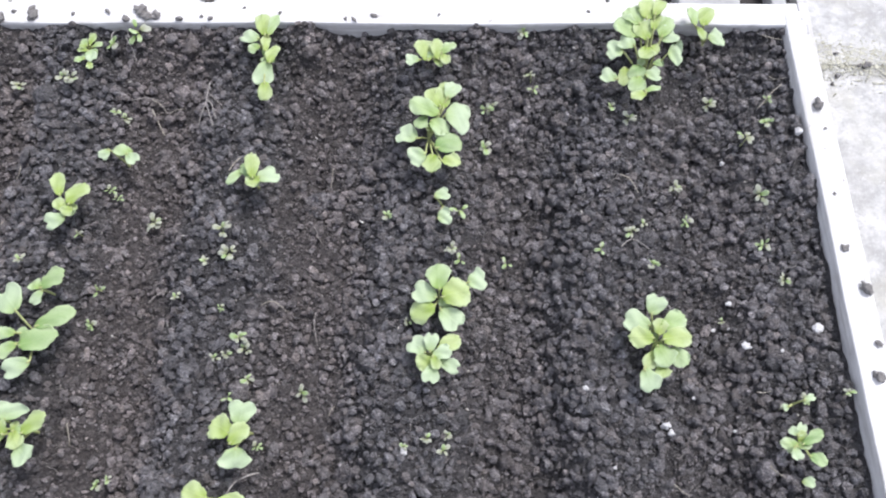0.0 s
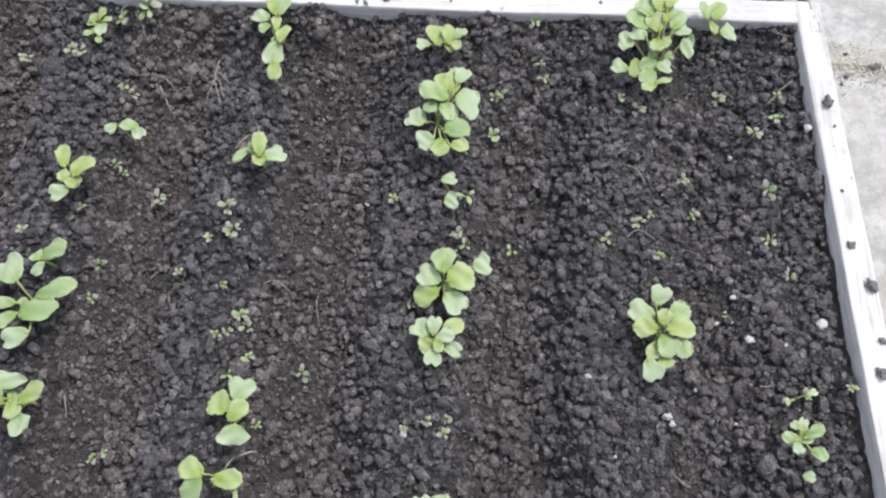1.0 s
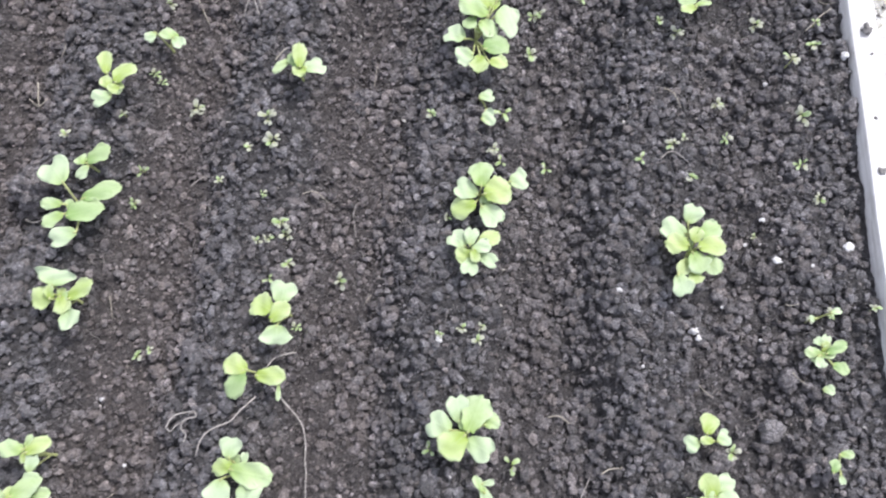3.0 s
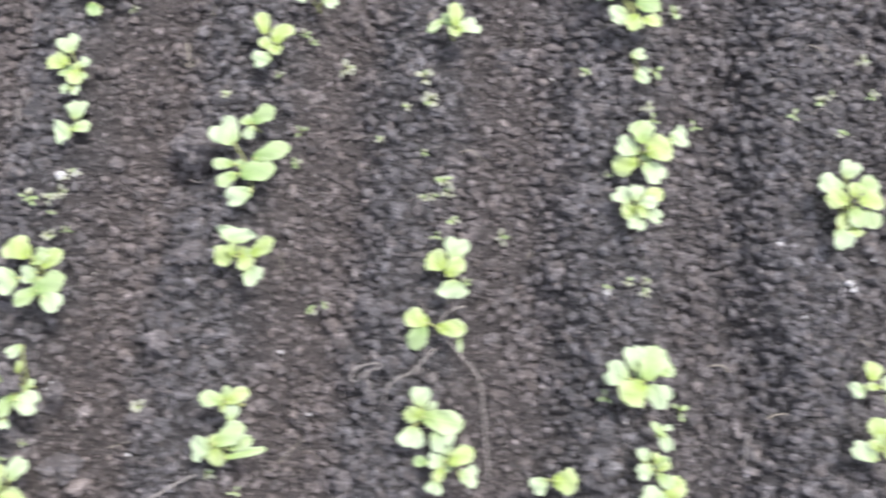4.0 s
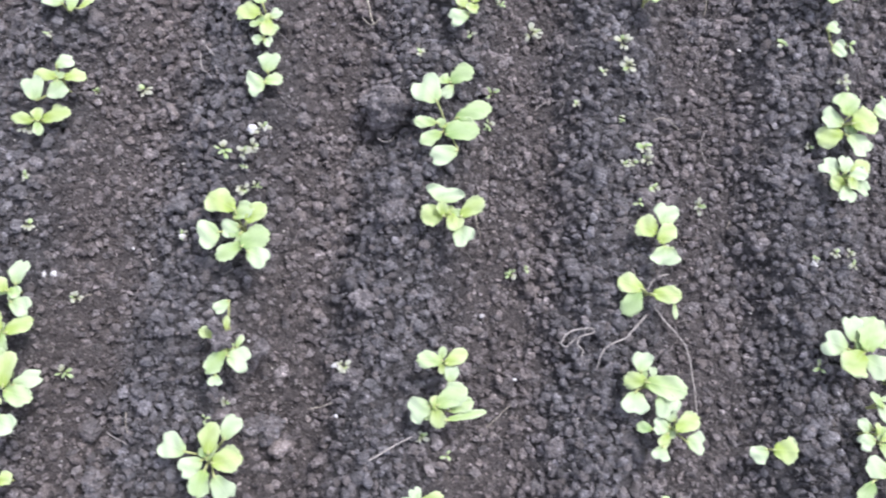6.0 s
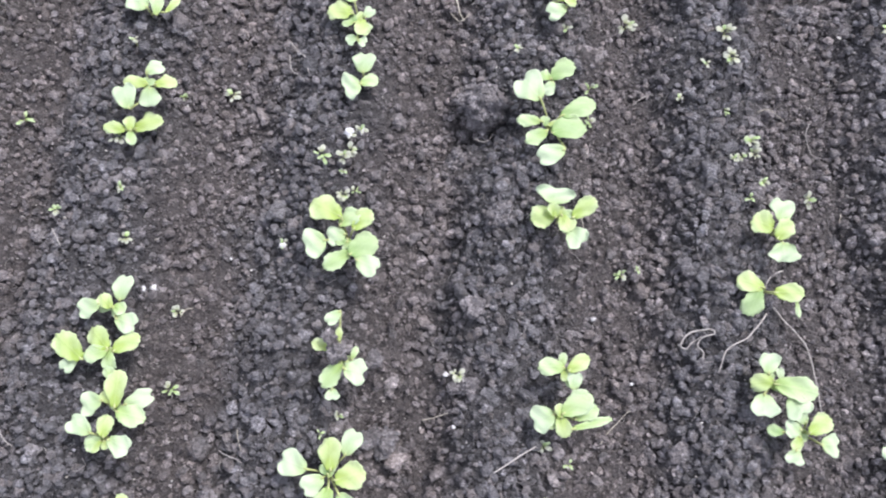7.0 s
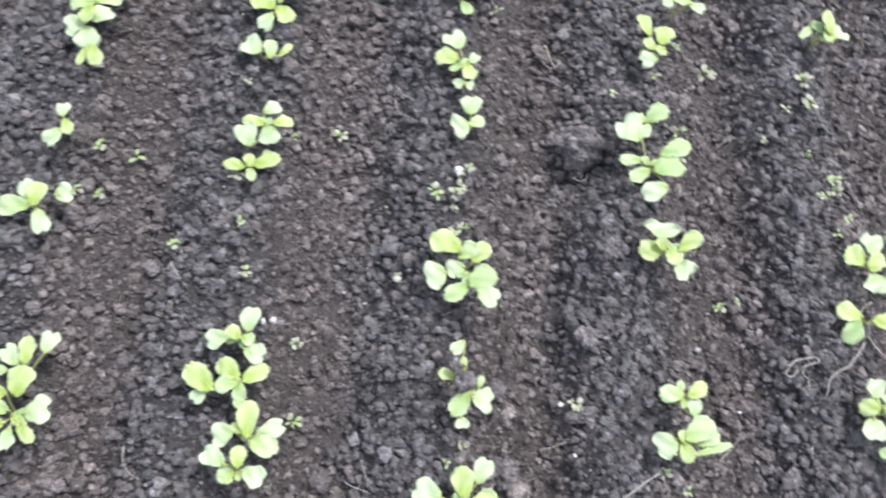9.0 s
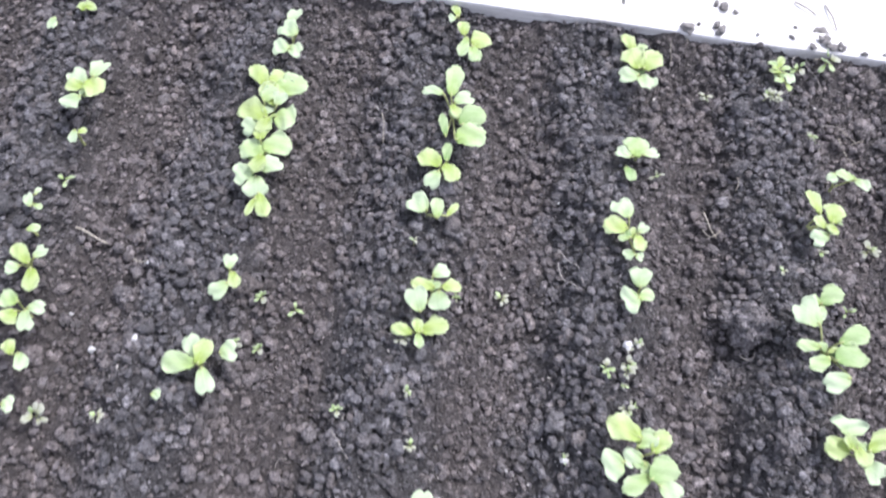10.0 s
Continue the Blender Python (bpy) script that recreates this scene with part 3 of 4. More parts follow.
# ---- seedlings ----
def leaf_mesh(kind, length, width, seed, nu=13, nv=14):
    """A thin blade from its base along +x: seed leaves are notched hearts, true leaves wavy ovals."""
    rnd = random.Random(seed)
    heart = kind == "c"
    notch, wave, lift = 0.0, rnd.uniform(0.012, 0.036), rnd.uniform(-0.05, 0.10)
    droop, fold, phase, twist = rnd.uniform(0.02, 0.24), rnd.uniform(-0.02, 0.13), rnd.uniform(0, 6), rnd.uniform(-0.2, 0.2)
    teeth = rnd.uniform(0.018, 0.050)
    girth, lobes, base = rnd.uniform(0.3, 0.7), rnd.choice((6, 7, 8, 9)), rnd.uniform(0.66, 0.8)
    if heart:
        wave, notch, girth, base = wave * 0.4, rnd.uniform(0.20, 0.40), rnd.uniform(0.35, 0.6), rnd.uniform(0.68, 0.78)
    bm = bmesh.new()
    uv_layer = bm.loops.layers.uv.new("UVMap")
    where, sheets = {}, []
    for side in (0, 1):
        rows = []
        for i in range(nu):
            u = i / (nu - 1)
            row = []
            for j in range(nv + 1):
                v = 2 * j / nv - 1
                a = 2 * u - 1
                p, q = a * math.sqrt(1 - v * v / 2), v * math.sqrt(1 - a * a / 2)  # square to disk
                angle, reach = math.atan2(q, p), math.hypot(p, q)
                scallop = 1 + reach ** 2 * wave * (math.sin(lobes * angle + phase) + 0.5 * math.sin((lobes + 3) * angle + 2 * phase))
                if not heart:  # toothed margin
                    scallop += reach ** 6 * teeth * math.sin(14 * angle + phase * 3)
                p, q = p * scallop, q * scallop
                swell = 0.5 + 0.5 * math.sin(math.pi / 2 * max(min(p / girth, 1), -1))  # narrow at the stalk
                q *= base + (1 - base) * swell
                if heart:
                    p -= notch * math.exp(-((q / 0.27) ** 2)) * max(p, 0) ** 1.3
                x, y = (0.5 + 0.5 * p) * length * 1.05, q * width * 0.555
                z = width * (fold * v * v * (0.4 + 0.6 * u) + 0.07 * math.sin(6 * u + phase) * v * v + 0.030 * math.sin(9 * u + 4 * v + phase) + twist * v * u * 0.4) + length * (lift * u - droop * u * u)
                vert = bm.verts.new((x, y, z - 0.0003 * side))
                where[vert] = (u, j / nv)
                row.append(vert)
            rows.append(row)
        sheets.append(rows)
    top, low = sheets
    for i in range(nu - 1):
        for j in range(nv):
            bm.faces.new((top[i][j], top[i + 1][j], top[i + 1][j + 1], top[i][j + 1]))
            bm.faces.new((low[i][j], low[i][j + 1], low[i + 1][j + 1], low[i + 1][j]))
    rim_t = [top[i][0] for i in range(nu)] + top[-1][1:] + [top[i][nv] for i in range(nu - 2, -1, -1)] + top[0][nv - 1:0:-1]
    rim_l = [low[i][0] for i in range(nu)] + low[-1][1:] + [low[i][nv] for i in range(nu - 2, -1, -1)] + low[0][nv - 1:0:-1]
    for k in range(len(rim_t)):
        n = (k + 1) % len(rim_t)
        bm.faces.new((rim_t[k], rim_l[k], rim_l[n], rim_t[n]))
    for f in bm.faces:
        f.smooth = True
        for loop in f.loops:
            loop[uv_layer].uv = where[loop.vert]
    return bm


BLADES = {"c": SEED_LEAF, "t": LEAF, "p": PALE_LEAF, "g": DEEP_LEAF}
COUNT = {1: "one leaf", 2: "two leaves", 3: "three leaves", 4: "four leaves", 5: "five leaves", 6: "six leaves", 7: "seven leaves", 8: "eight leaves"}
planted = [0]


def seedling(x, y, height, leaves):
    """A young radish plant: leaves as (kind, mm east, mm north, heading, mm long, mm wide) round its foot."""
    planted[0] += 1
    foot = soil_at(x, y) - 0.001
    words = COUNT.get(len(leaves), "dense tuft of leaves")
    tone = "pale and yellow-green" if len({k for k, *_ in leaves}) > 2 else "pale green"
    thing = tagged(new("radish_seedling"), f"{tone} radish seedling, {words}, in dark soil", "seedling", "radish seedlings in the bed")
    thing.matrix_basis = pose(x, y, foot)
    crown = Vector((0, 0, max(0.25 * (height - foot), 0.003)))
    part("stem", tube([(0, 0, -0.004), (0.0004, 0, crown.z * 0.5), crown], [0.0013, 0.0011, 0.0009]), STEM, thing)
    grown = list(leaves)
    if len(leaves) > 4:  # unfolding heart leaves in the middle
        inner = random.Random(planted[0])
        near = [(e, n_) for _, e, n_, *_ in leaves]
        ce, cn = sum(e for e, _ in near) / len(near), sum(n_ for _, n_ in near) / len(near)
        grown = [(inner.choice("tpg"), ce + inner.uniform(-2, 2), cn + inner.uniform(-2, 2), inner.uniform(0, 360), inner.uniform(6, 9), inner.uniform(4, 6)) for _ in range(3)] + grown
    for k, (kind, east, north, heading, long, wide) in enumerate(grown):
        rnd = random.Random(planted[0] * 31 + k)
        if kind != "c":
            long, wide = long * 1.02, wide * 1.10
        lie = max(top_at(x + (east + f * long * math.cos(radians(heading))) / 1000, y + (north + f * long * math.sin(radians(heading))) / 1000) for f in (0.3, 0.7, 1.0)) - foot + 0.0015
        z = max(lie, height - foot + rnd.uniform(-0.0025, 0.0010) + 0.0007 * (k - len(leaves) / 2) - 0.001, 0.006)
        at = pose(east / 1000, north / 1000, z, rnd.uniform(-9, 9), rnd.uniform(-9, 6), heading)
        blade = part("leaf", leaf_mesh(kind, long / 1000, wide / 1000, planted[0] * 57 + k), BLADES[kind], thing, m=at)
        if kind == "c":
            blade["label"] = "pale notched seed leaf"
        base = at.translation
        start, inward = crown, at.to_3x3() @ Vector((1, 0, 0))
        bend = start.lerp(base, 0.55) + Vector((0, 0, 0.0012))
        tip = base + inward * (long * 0.00012) - Vector((0, 0, 0.0003))
        stalk = part("petiole", tube([start, bend, base - Vector((0, 0, 0.0003)), tip], [0.0008, 0.0007, 0.0008, 0.0004], 5), STEM, blade)
        stalk.matrix_basis = at.inverted()
    return thing


seedling(0.194, 0.453, 0.026, [("c", -25, -12, 157, 13, 13), ("t", -19, -2, -94, 14, 9), ("g", 3, 1, 24, 10, 6), ("g", -9, -1, -95, 12, 13), ("p", -10, -12, -99, 13, 12), ("c", -4, -10, 5, 12, 13), ("t", -5, -27, -156, 12, 9), ("p", -6, -26, 20, 12, 5), ("c", -20, 9, 176, 13, 16), ("c", 14, 8, -5, 11, 20), ("t", 1, 13, -34, 7, 10), ("t", -2, 13, -103, 13, 11), ("c", -12, 11, 144, 14, 15), ("c", 8, 18, 32, 15, 17), ("p", 9, 19, 72, 20, 12), ("p", -7, 21, 145, 21, 18), ("t", -2, 16, 108, 16, 14), ("p", -7, 30, 117, 16, 16), ("t", 2, 22, 77, 22, 8), ("t", -2, 33, 81, 19, 14), ("t", 4, 35, 66, 17, 9)])
seedling(0.244, 0.489, 0.024, [("t", -10, -2, -61, 10, 7), ("c", -3, -12, 13, 13, 17), ("p", -12, 0, 93, 18, 8), ("t", -6, -1, 74, 22, 12)])
seedling(0.029, 0.472, 0.018, [("c", -11, -12, 180, 11, 11), ("t", -4, -13, 104, 21, 14), ("t", 4, -13, 96, 18, 11), ("p", 6, -7, 42, 13, 9), ("t", 6, -8, -54, 9, 8)])
seedling(0.027, 0.395, 0.022, [("c", -8, -6, 158, 16, 18), ("c", -1, -21, -157, 13, 16), ("t", 4, -21, -90, 14, 13), ("t", 11, -27, 4, 13, 11), ("g", -2, 12, -113, 13, 10), ("g", 7, -17, 35, 19, 18), ("p", 2, 6, -37, 15, 12), ("c", 13, 11, -3, 19, 26), ("p", 8, 10, 152, 23, 15), ("c", 14, 24, 69, 17, 13), ("t", 11, 15, 88, 25, 12), ("t", 9, 16, 114, 20, 13)])
seedling(0.039, 0.342, 0.009, [("c", -6, 4, 24, 12, 10), ("c", -3, -14, 17, 10, 13)])
seedling(-0.235, -0.013, 0.013, [("c", -2, 2, -153, 11, 8), ("c", 0, 1, 122, 9, 8), ("t", 1, 1, 13, 13, 9)])
seedling(-0.083, -0.002, 0.013, [("c", -4, -1, 173, 8, 8), ("p", -2, 1, 72, 6, 6), ("t", -1, -2, 23, 13, 9)])
seedling(0.054, 0.072, 0.013, [("p", 0, -1, 128, 11, 5), ("c", -2, 3, -65, 14, 8), ("c", -2, 4, 14, 8, 4)])
seedling(0.048, 0.055, 0.013, [("c", -1, 3, 162, 9, 8), ("p", 2, 3, -40, 8, 10), ("c", -1, -2, -143, 10, 9), ("t", 1, -1, 90, 7, 4)])
seedling(0.053, 0.050, 0.013, [("c", -10, 4, 114, 10, 6), ("c", -6, 1, -158, 11, 11), ("t", -2, 0, 40, 8, 5), ("p", -3, -2, -38, 11, 8)])
seedling(0.061, 0.032, 0.013, [("c", -5, -1, 163, 17, 14), ("t", -4, 1, 58, 15, 13), ("t", -3, -1, -29, 10, 13), ("g", -17, -7, -110, 15, 11)])
seedling(-0.014, 0.039, 0.009, [("c", -5, 0, -142, 11, 12), ("t", -1, 0, 0, 15, 16)])
seedling(0.195, 0.115, 0.013, [("t", -4, 2, 77, 13, 11), ("c", -9, -3, -162, 9, 11), ("c", 2, -2, 29, 10, 11), ("t", -1, -2, 180, 8, 5)])
seedling(0.195, 0.078, 0.016, [("t", -2, 2, 119, 13, 12), ("c", 0, 5, 48, 13, 11), ("c", -2, 1, -12, 14, 15), ("c", -8, -11, 153, 16, 12), ("c", 1, -13, 6, 10, 11), ("t", -7, -6, 130, 8, 6), ("t", -6, -3, -45, 8, 6)])
seedling(-0.367, 0.002, 0.016, [("c", -11, 2, 163, 17, 16), ("c", 10, 11, 68, 16, 12), ("c", -1, -2, -144, 14, 13), ("p", 3, -7, -101, 15, 12), ("c", 9, -10, -50, 17, 14), ("t", 6, -3, 17, 17, 15), ("t", 3, 2, 99, 18, 13)])
seedling(-0.514, 0.395, 0.016, [("p", -3, 5, 88, 29, 13), ("c", -9, 4, 170, 17, 10), ("c", 0, -3, 35, 16, 13), ("t", -2, -5, -55, 12, 9), ("g", -3, -34, 106, 18, 6), ("g", 7, -23, 51, 22, 17), ("p", 4, -36, 21, 22, 18)])
seedling(-0.517, 0.344, 0.013, [("t", -1, -6, 151, 18, 16), ("c", -2, -11, -113, 15, 12), ("t", 1, -5, -42, 15, 13), ("g", 3, -3, 94, 16, 7)])
seedling(-0.508, 0.467, 0.013, [("p", -3, -6, -99, 18, 9), ("t", 3, -12, 54, 17, 16), ("p", 2, -15, -67, 13, 11), ("t", -5, -5, 102, 14, 9)])
seedling(-0.520, 0.491, 0.009, [("t", 0, -5, 108, 13, 7), ("c", -2, -7, -162, 6, 8)])
seedling(-0.369, 0.460, 0.016, [("t", -6, 10, 121, 17, 10), ("p", -7, 9, 39, 13, 7), ("c", -4, -18, -169, 16, 14), ("c", -4, -18, -40, 16, 17), ("t", -1, -12, 53, 20, 16), ("t", -4, -13, 111, 19, 19)])
seedling(-0.369, 0.378, 0.013, [("p", -3, -7, 87, 19, 18), ("c", -7, -8, 162, 13, 10), ("c", 1, -7, 28, 15, 9)])
seedling(-0.377, 0.364, 0.009, [("g", -3, -2, -59, 12, 9)])
seedling(-0.649, 0.442, 0.013, [("c", -2, 9, 87, 18, 12), ("c", 5, -3, 147, 17, 17), ("c", 2, -17, 180, 13, 15), ("c", 1, -16, -15, 11, 13)])
seedling(-0.650, 0.385, 0.013, [("t", -6, 1, 123, 27, 13), ("c", -1, 4, 90, 14, 9), ("p", 6, -5, 49, 21, 20), ("t", 6, -16, 126, 22, 14), ("p", 1, 0, 10, 15, 13), ("t", -3, 3, 60, 15, 11)])
seedling(-0.651, 0.365, 0.013, [("c", -1, -11, -158, 16, 14), ("p", 7, -5, -8, 15, 20), ("c", -1, -4, 75, 11, 9), ("t", 1, -7, 153, 25, 18), ("p", -3, 5, 70, 14, 12), ("c", 7, 3, 80, 12, 11), ("t", 3, -9, -100, 13, 12)])
seedling(-0.647, 0.332, 0.013, [("c", -2, -20, -164, 15, 17), ("c", 3, -19, 40, 16, 16), ("p", 3, -3, 171, 18, 17), ("p", 1, -2, 37, 20, 18), ("t", -2, 4, 100, 15, 12), ("t", 1, -8, -90, 14, 12)])
seedling(-0.647, 0.304, 0.013, [("c", 0, 5, -79, 16, 18), ("t", 5, -9, -63, 18, 10), ("t", 4, -14, -103, 13, 5)])
seedling(-0.649, 0.234, 0.013, [("c", 1, 2, 100, 11, 10), ("c", 2, -8, -129, 14, 13), ("t", 3, 0, -63, 11, 8)])
seedling(-0.654, 0.172, 0.013, [("c", 1, 1, 126, 17, 12), ("p", 1, -3, -177, 21, 13), ("c", 5, -5, -65, 17, 12), ("t", 3, -4, 83, 16, 11)])
seedling(-0.641, 0.181, 0.009, [("c", 0, -2, 15, 11, 14)])
seedling(-0.674, 0.148, 0.009, [("c", -1, -1, 9, 6, 7)])
seedling(-0.791, 0.371, 0.016, [("c", 7, -7, 144, 19, 14), ("c", 11, -2, 81, 19, 14), ("t", 7, -10, -166, 12, 11), ("c", 7, -19, -124, 14, 17), ("t", 8, -9, -17, 14, 17)])
seedling(-0.814, 0.442, 0.009, [("t", 3, -4, 135, 10, 8), ("t", 4, -4, 56, 7, 11)])
seedling(-0.834, 0.428, 0.009, [("c", 3, -2, -81, 13, 8)])
seedling(-0.783, 0.328, 0.009, [("c", 0, 0, -84, 10, 7), ("t", 4, -3, 39, 6, 5)])
seedling(-0.797, 0.270, 0.013, [("c", 8, -9, 125, 12, 7), ("p", 9, -7, -16, 7, 4), ("c", 8, 1, 90, 6, 4)])
seedling(-0.787, 0.248, 0.009, [("p", 0, -3, 23, 8, 6)])
seedling(-0.781, 0.223, 0.013, [("t", 5, -2, 142, 18, 9), ("c", 7, 2, 61, 10, 9), ("c", 0, -5, -153, 9, 10), ("t", 8, -6, -68, 16, 10)])
seedling(-0.774, 0.192, 0.013, [("p", 1, 2, 175, 11, 11), ("c", 7, -1, 10, 11, 9), ("c", 7, -3, -73, 14, 10), ("t", 3, -5, -122, 9, 11)])
seedling(-0.769, 0.165, 0.009, [("t", 3, -4, 135, 11, 8), ("c", 6, -3, -51, 13, 9)])
seedling(-0.766, 0.131, 0.009, [("c", 4, -1, 8, 7, 11)])
seedling(-0.492, -0.024, 0.009, [("t", 3, -1, 164, 7, 6), ("t", 3, -1, 41, 9, 8)])
seedling(0.274, 0.105, 0.013, [("g", -7, -5, 76, 8, 7), ("p", -3, 6, 7, 8, 5), ("c", -4, -6, -81, 6, 4)])
seedling(0.273, 0.202, 0.009, [("c", -8, -4, -166, 4, 5), ("c", 2, 0, 23, 8, 5)])
seedling(-0.636, 0.061, 0.016, [("c", 15, 13, 82, 14, 11), ("c", 2, 5, 140, 17, 11), ("c", -4, 1, 180, 14, 10), ("t", 7, 5, 97, 16, 9), ("t", 7, -14, 93, 17, 15)])
seedling(-0.637, 0.038, 0.016, [("t", -1, 11, 180, 18, 11), ("p", 4, 1, 172, 15, 11), ("t", 3, -6, -166, 16, 11), ("c", 7, -9, -86, 13, 11), ("t", 12, -7, -42, 13, 7), ("c", 13, 0, 16, 15, 18)])
seedling(-0.642, 0.009, 0.009, [("t", 3, 2, -127, 5, 8)])
seedling(-0.524, 0.302, 0.013, [("c", 1, -1, 150, 16, 17), ("p", 9, -7, 98, 15, 9), ("t", 15, -5, 58, 13, 5)])
seedling(-0.512, 0.241, 0.016, [("c", -1, 8, 35, 12, 11), ("t", 1, 0, 176, 15, 9), ("t", 6, 0, 23, 13, 10), ("c", 4, -4, -81, 13, 15), ("c", -6, -20, 114, 17, 15)])
seedling(-0.519, 0.212, 0.013, [("t", -2, -3, 176, 14, 8), ("p", 1, -4, -72, 9, 6), ("t", 3, -2, 29, 18, 14), ("t", 2, -4, 107, 10, 7)])
seedling(-0.377, 0.306, 0.016, [("p", -2, -8, -173, 8, 5), ("c", 1, -19, -150, 8, 9), ("c", 2, -21, -18, 6, 8), ("c", 5, -3, 58, 9, 8), ("t", 3, -6, -81, 12, 10), ("t", -4, -1, 172, 16, 15), ("c", -3, 7, 118, 17, 17)])
seedling(-0.369, 0.262, 0.013, [("p", -2, -7, 31, 12, 9), ("c", -1, 1, 90, 16, 16), ("c", -2, -7, -156, 12, 20)])
seedling(-0.370, 0.149, 0.016, [("c", 0, -1, -166, 12, 13), ("c", -12, -6, -159, 14, 20), ("p", 5, -12, -145, 19, 11), ("c", 9, -18, -23, 15, 14), ("g", 4, -15, 39, 19, 15), ("p", -4, 4, 39, 14, 11), ("t", 5, 1, 55, 16, 11), ("t", -3, 8, 152, 21, 17)])
seedling(-0.368, 0.073, 0.016, [("c", 0, 25, -135, 11, 8), ("t", 1, 7, 97, 8, 4), ("t", -4, 2, 165, 11, 7), ("p", 10, -4, 76, 8, 4), ("c", 0, -22, -82, 7, 9), ("p", 4, -6, -123, 17, 11), ("c", 6, -10, -8, 14, 16)])
seedling(-0.239, 0.270, 0.011, [("p", -3, 0, 150, 8, 9), ("c", -1, -2, -117, 11, 9), ("g", -2, 0, 45, 18, 13)])
seedling(-0.240, 0.238, 0.016, [("p", -8, -2, 180, 15, 8), ("p", -4, -10, -148, 15, 10), ("c", 8, -22, -155, 19, 14), ("g", 5, 2, 29, 25, 13), ("g", -1, -12, 25, 23, 17), ("c", -9, 12, 133, 21, 22)])
seedling(-0.232, 0.174, 0.016, [("t", -5, -2, -162, 15, 14), ("c", 4, -13, -42, 13, 16), ("t", -1, -3, -59, 12, 11), ("t", 6, -5, 43, 18, 11), ("c", -6, 3, 85, 12, 26), ("t", -5, -6, 108, 9, 7)])
seedling(-0.224, 0.072, 0.016, [("p", -6, 2, 83, 8, 5), ("t", -6, -1, -59, 6, 6), ("c", 1, -12, 85, 11, 9), ("p", -5, 1, 180, 15, 10), ("t", -3, -1, 37, 15, 9)])
seedling(-0.225, 0.045, 0.016, [("c", -9, 0, -159, 14, 17), ("p", 1, -8, 18, 25, 5), ("p", 3, -2, 28, 15, 9), ("t", -5, -2, 104, 8, 6), ("t", -6, 0, -72, 13, 9), ("p", -5, 0, 37, 20, 14)])
seedling(-0.085, 0.176, 0.013, [("t", -8, -3, 155, 14, 16), ("c", -3, -12, -86, 13, 21), ("t", -7, -10, 53, 15, 11), ("c", -3, 2, 83, 16, 18)])
seedling(-0.096, 0.133, 0.013, [("p", 15, -6, -85, 11, 3), ("g", -9, 0, -109, 18, 12), ("t", -6, 0, 162, 16, 13), ("t", 0, -3, 3, 18, 11)])
seedling(-0.095, 0.072, 0.016, [("c", 1, 3, 97, 8, 5), ("c", -8, 6, 90, 13, 14), ("t", -5, 2, -171, 13, 10), ("c", -11, -6, -94, 14, 17), ("c", 3, -7, -54, 14, 17), ("p", -6, 0, -9, 25, 14)])
seedling(-0.076, 0.045, 0.016, [("g", -19, -1, 174, 9, 7), ("c", -5, 5, 130, 8, 9), ("t", -10, -3, -111, 9, 7), ("c", -13, -11, -103, 9, 11), ("c", -9, 1, 180, 10, 11), ("c", 1, -7, 0, 12, 14), ("t", -6, -1, 36, 17, 11)])
seedling(-0.508, 0.093, 0.016, [("c", 5, -9, -18, 13, 13), ("c", -6, -1, -159, 14, 13), ("p", 2, -2, -14, 8, 8), ("c", 5, 2, 86, 16, 13), ("t", 2, -3, 142, 11, 8)])
seedling(-0.511, 0.062, 0.016, [("c", -12, -3, -128, 11, 9), ("p", 6, 3, -72, 13, 8), ("t", 10, 2, 40, 16, 10), ("p", 7, 2, -162, 13, 10), ("t", -7, -4, 143, 21, 13), ("t", 7, 3, 137, 18, 11)])
seedling(-0.498, 0.031, 0.016, [("t", 0, 3, 140, 8, 5), ("c", -5, 4, -162, 13, 15), ("p", 2, 16, 142, 11, 6), ("p", 6, -2, -11, 16, 12), ("c", 9, 2, 25, 17, 11), ("t", 4, 0, 95, 21, 12)])
seedling(-0.500, 0.013, 0.016, [("p", 2, -1, -165, 11, 9), ("t", 3, -1, -68, 5, 4), ("c", -5, 3, 152, 15, 12), ("c", 6, 0, -21, 14, 13), ("t", 3, 1, 95, 12, 9)])
seedling(0.038, 0.269, 0.016, [("c", -1, -3, 163, 17, 16), ("t", -2, -9, -156, 17, 15), ("c", 2, -12, -41, 18, 17), ("p", 1, 1, 96, 18, 16), ("c", 20, 7, 13, 13, 17), ("t", 3, -4, 16, 18, 19)])
seedling(0.037, 0.228, 0.016, [("c", -6, -1, 141, 14, 14), ("t", -2, -5, -151, 10, 12), ("c", -1, -9, -99, 13, 12), ("c", 3, -7, -17, 14, 10), ("c", -3, -1, 86, 13, 10), ("t", 2, -1, 40, 17, 11), ("c", -1, -5, 27, 13, 10), ("t", -1, -4, -69, 9, 6)])
seedling(0.042, 0.108, 0.016, [("c", -11, -2, 162, 16, 17), ("p", 9, 3, 29, 10, 10), ("c", -1, -7, -27, 18, 16), ("c", -6, 3, 103, 17, 14), ("t", -2, -4, -137, 18, 18), ("p", -1, -3, 72, 23, 18)])
seedling(0.186, 0.241, 0.016, [("t", -4, -10, -122, 13, 9), ("t", -2, -18, -77, 9, 10), ("c", -13, -22, -67, 15, 15), ("p", 4, -9, -39, 14, 11), ("c", -6, 7, 161, 18, 17), ("c", -5, 15, 67, 15, 14), ("t", -2, 0, 80, 11, 9), ("p", 0, 5, 30, 18, 13), ("t", -6, -2, 180, 15, 13), ("p", -4, -7, -60, 14, 14), ("t", -1, -4, 12, 20, 13)])
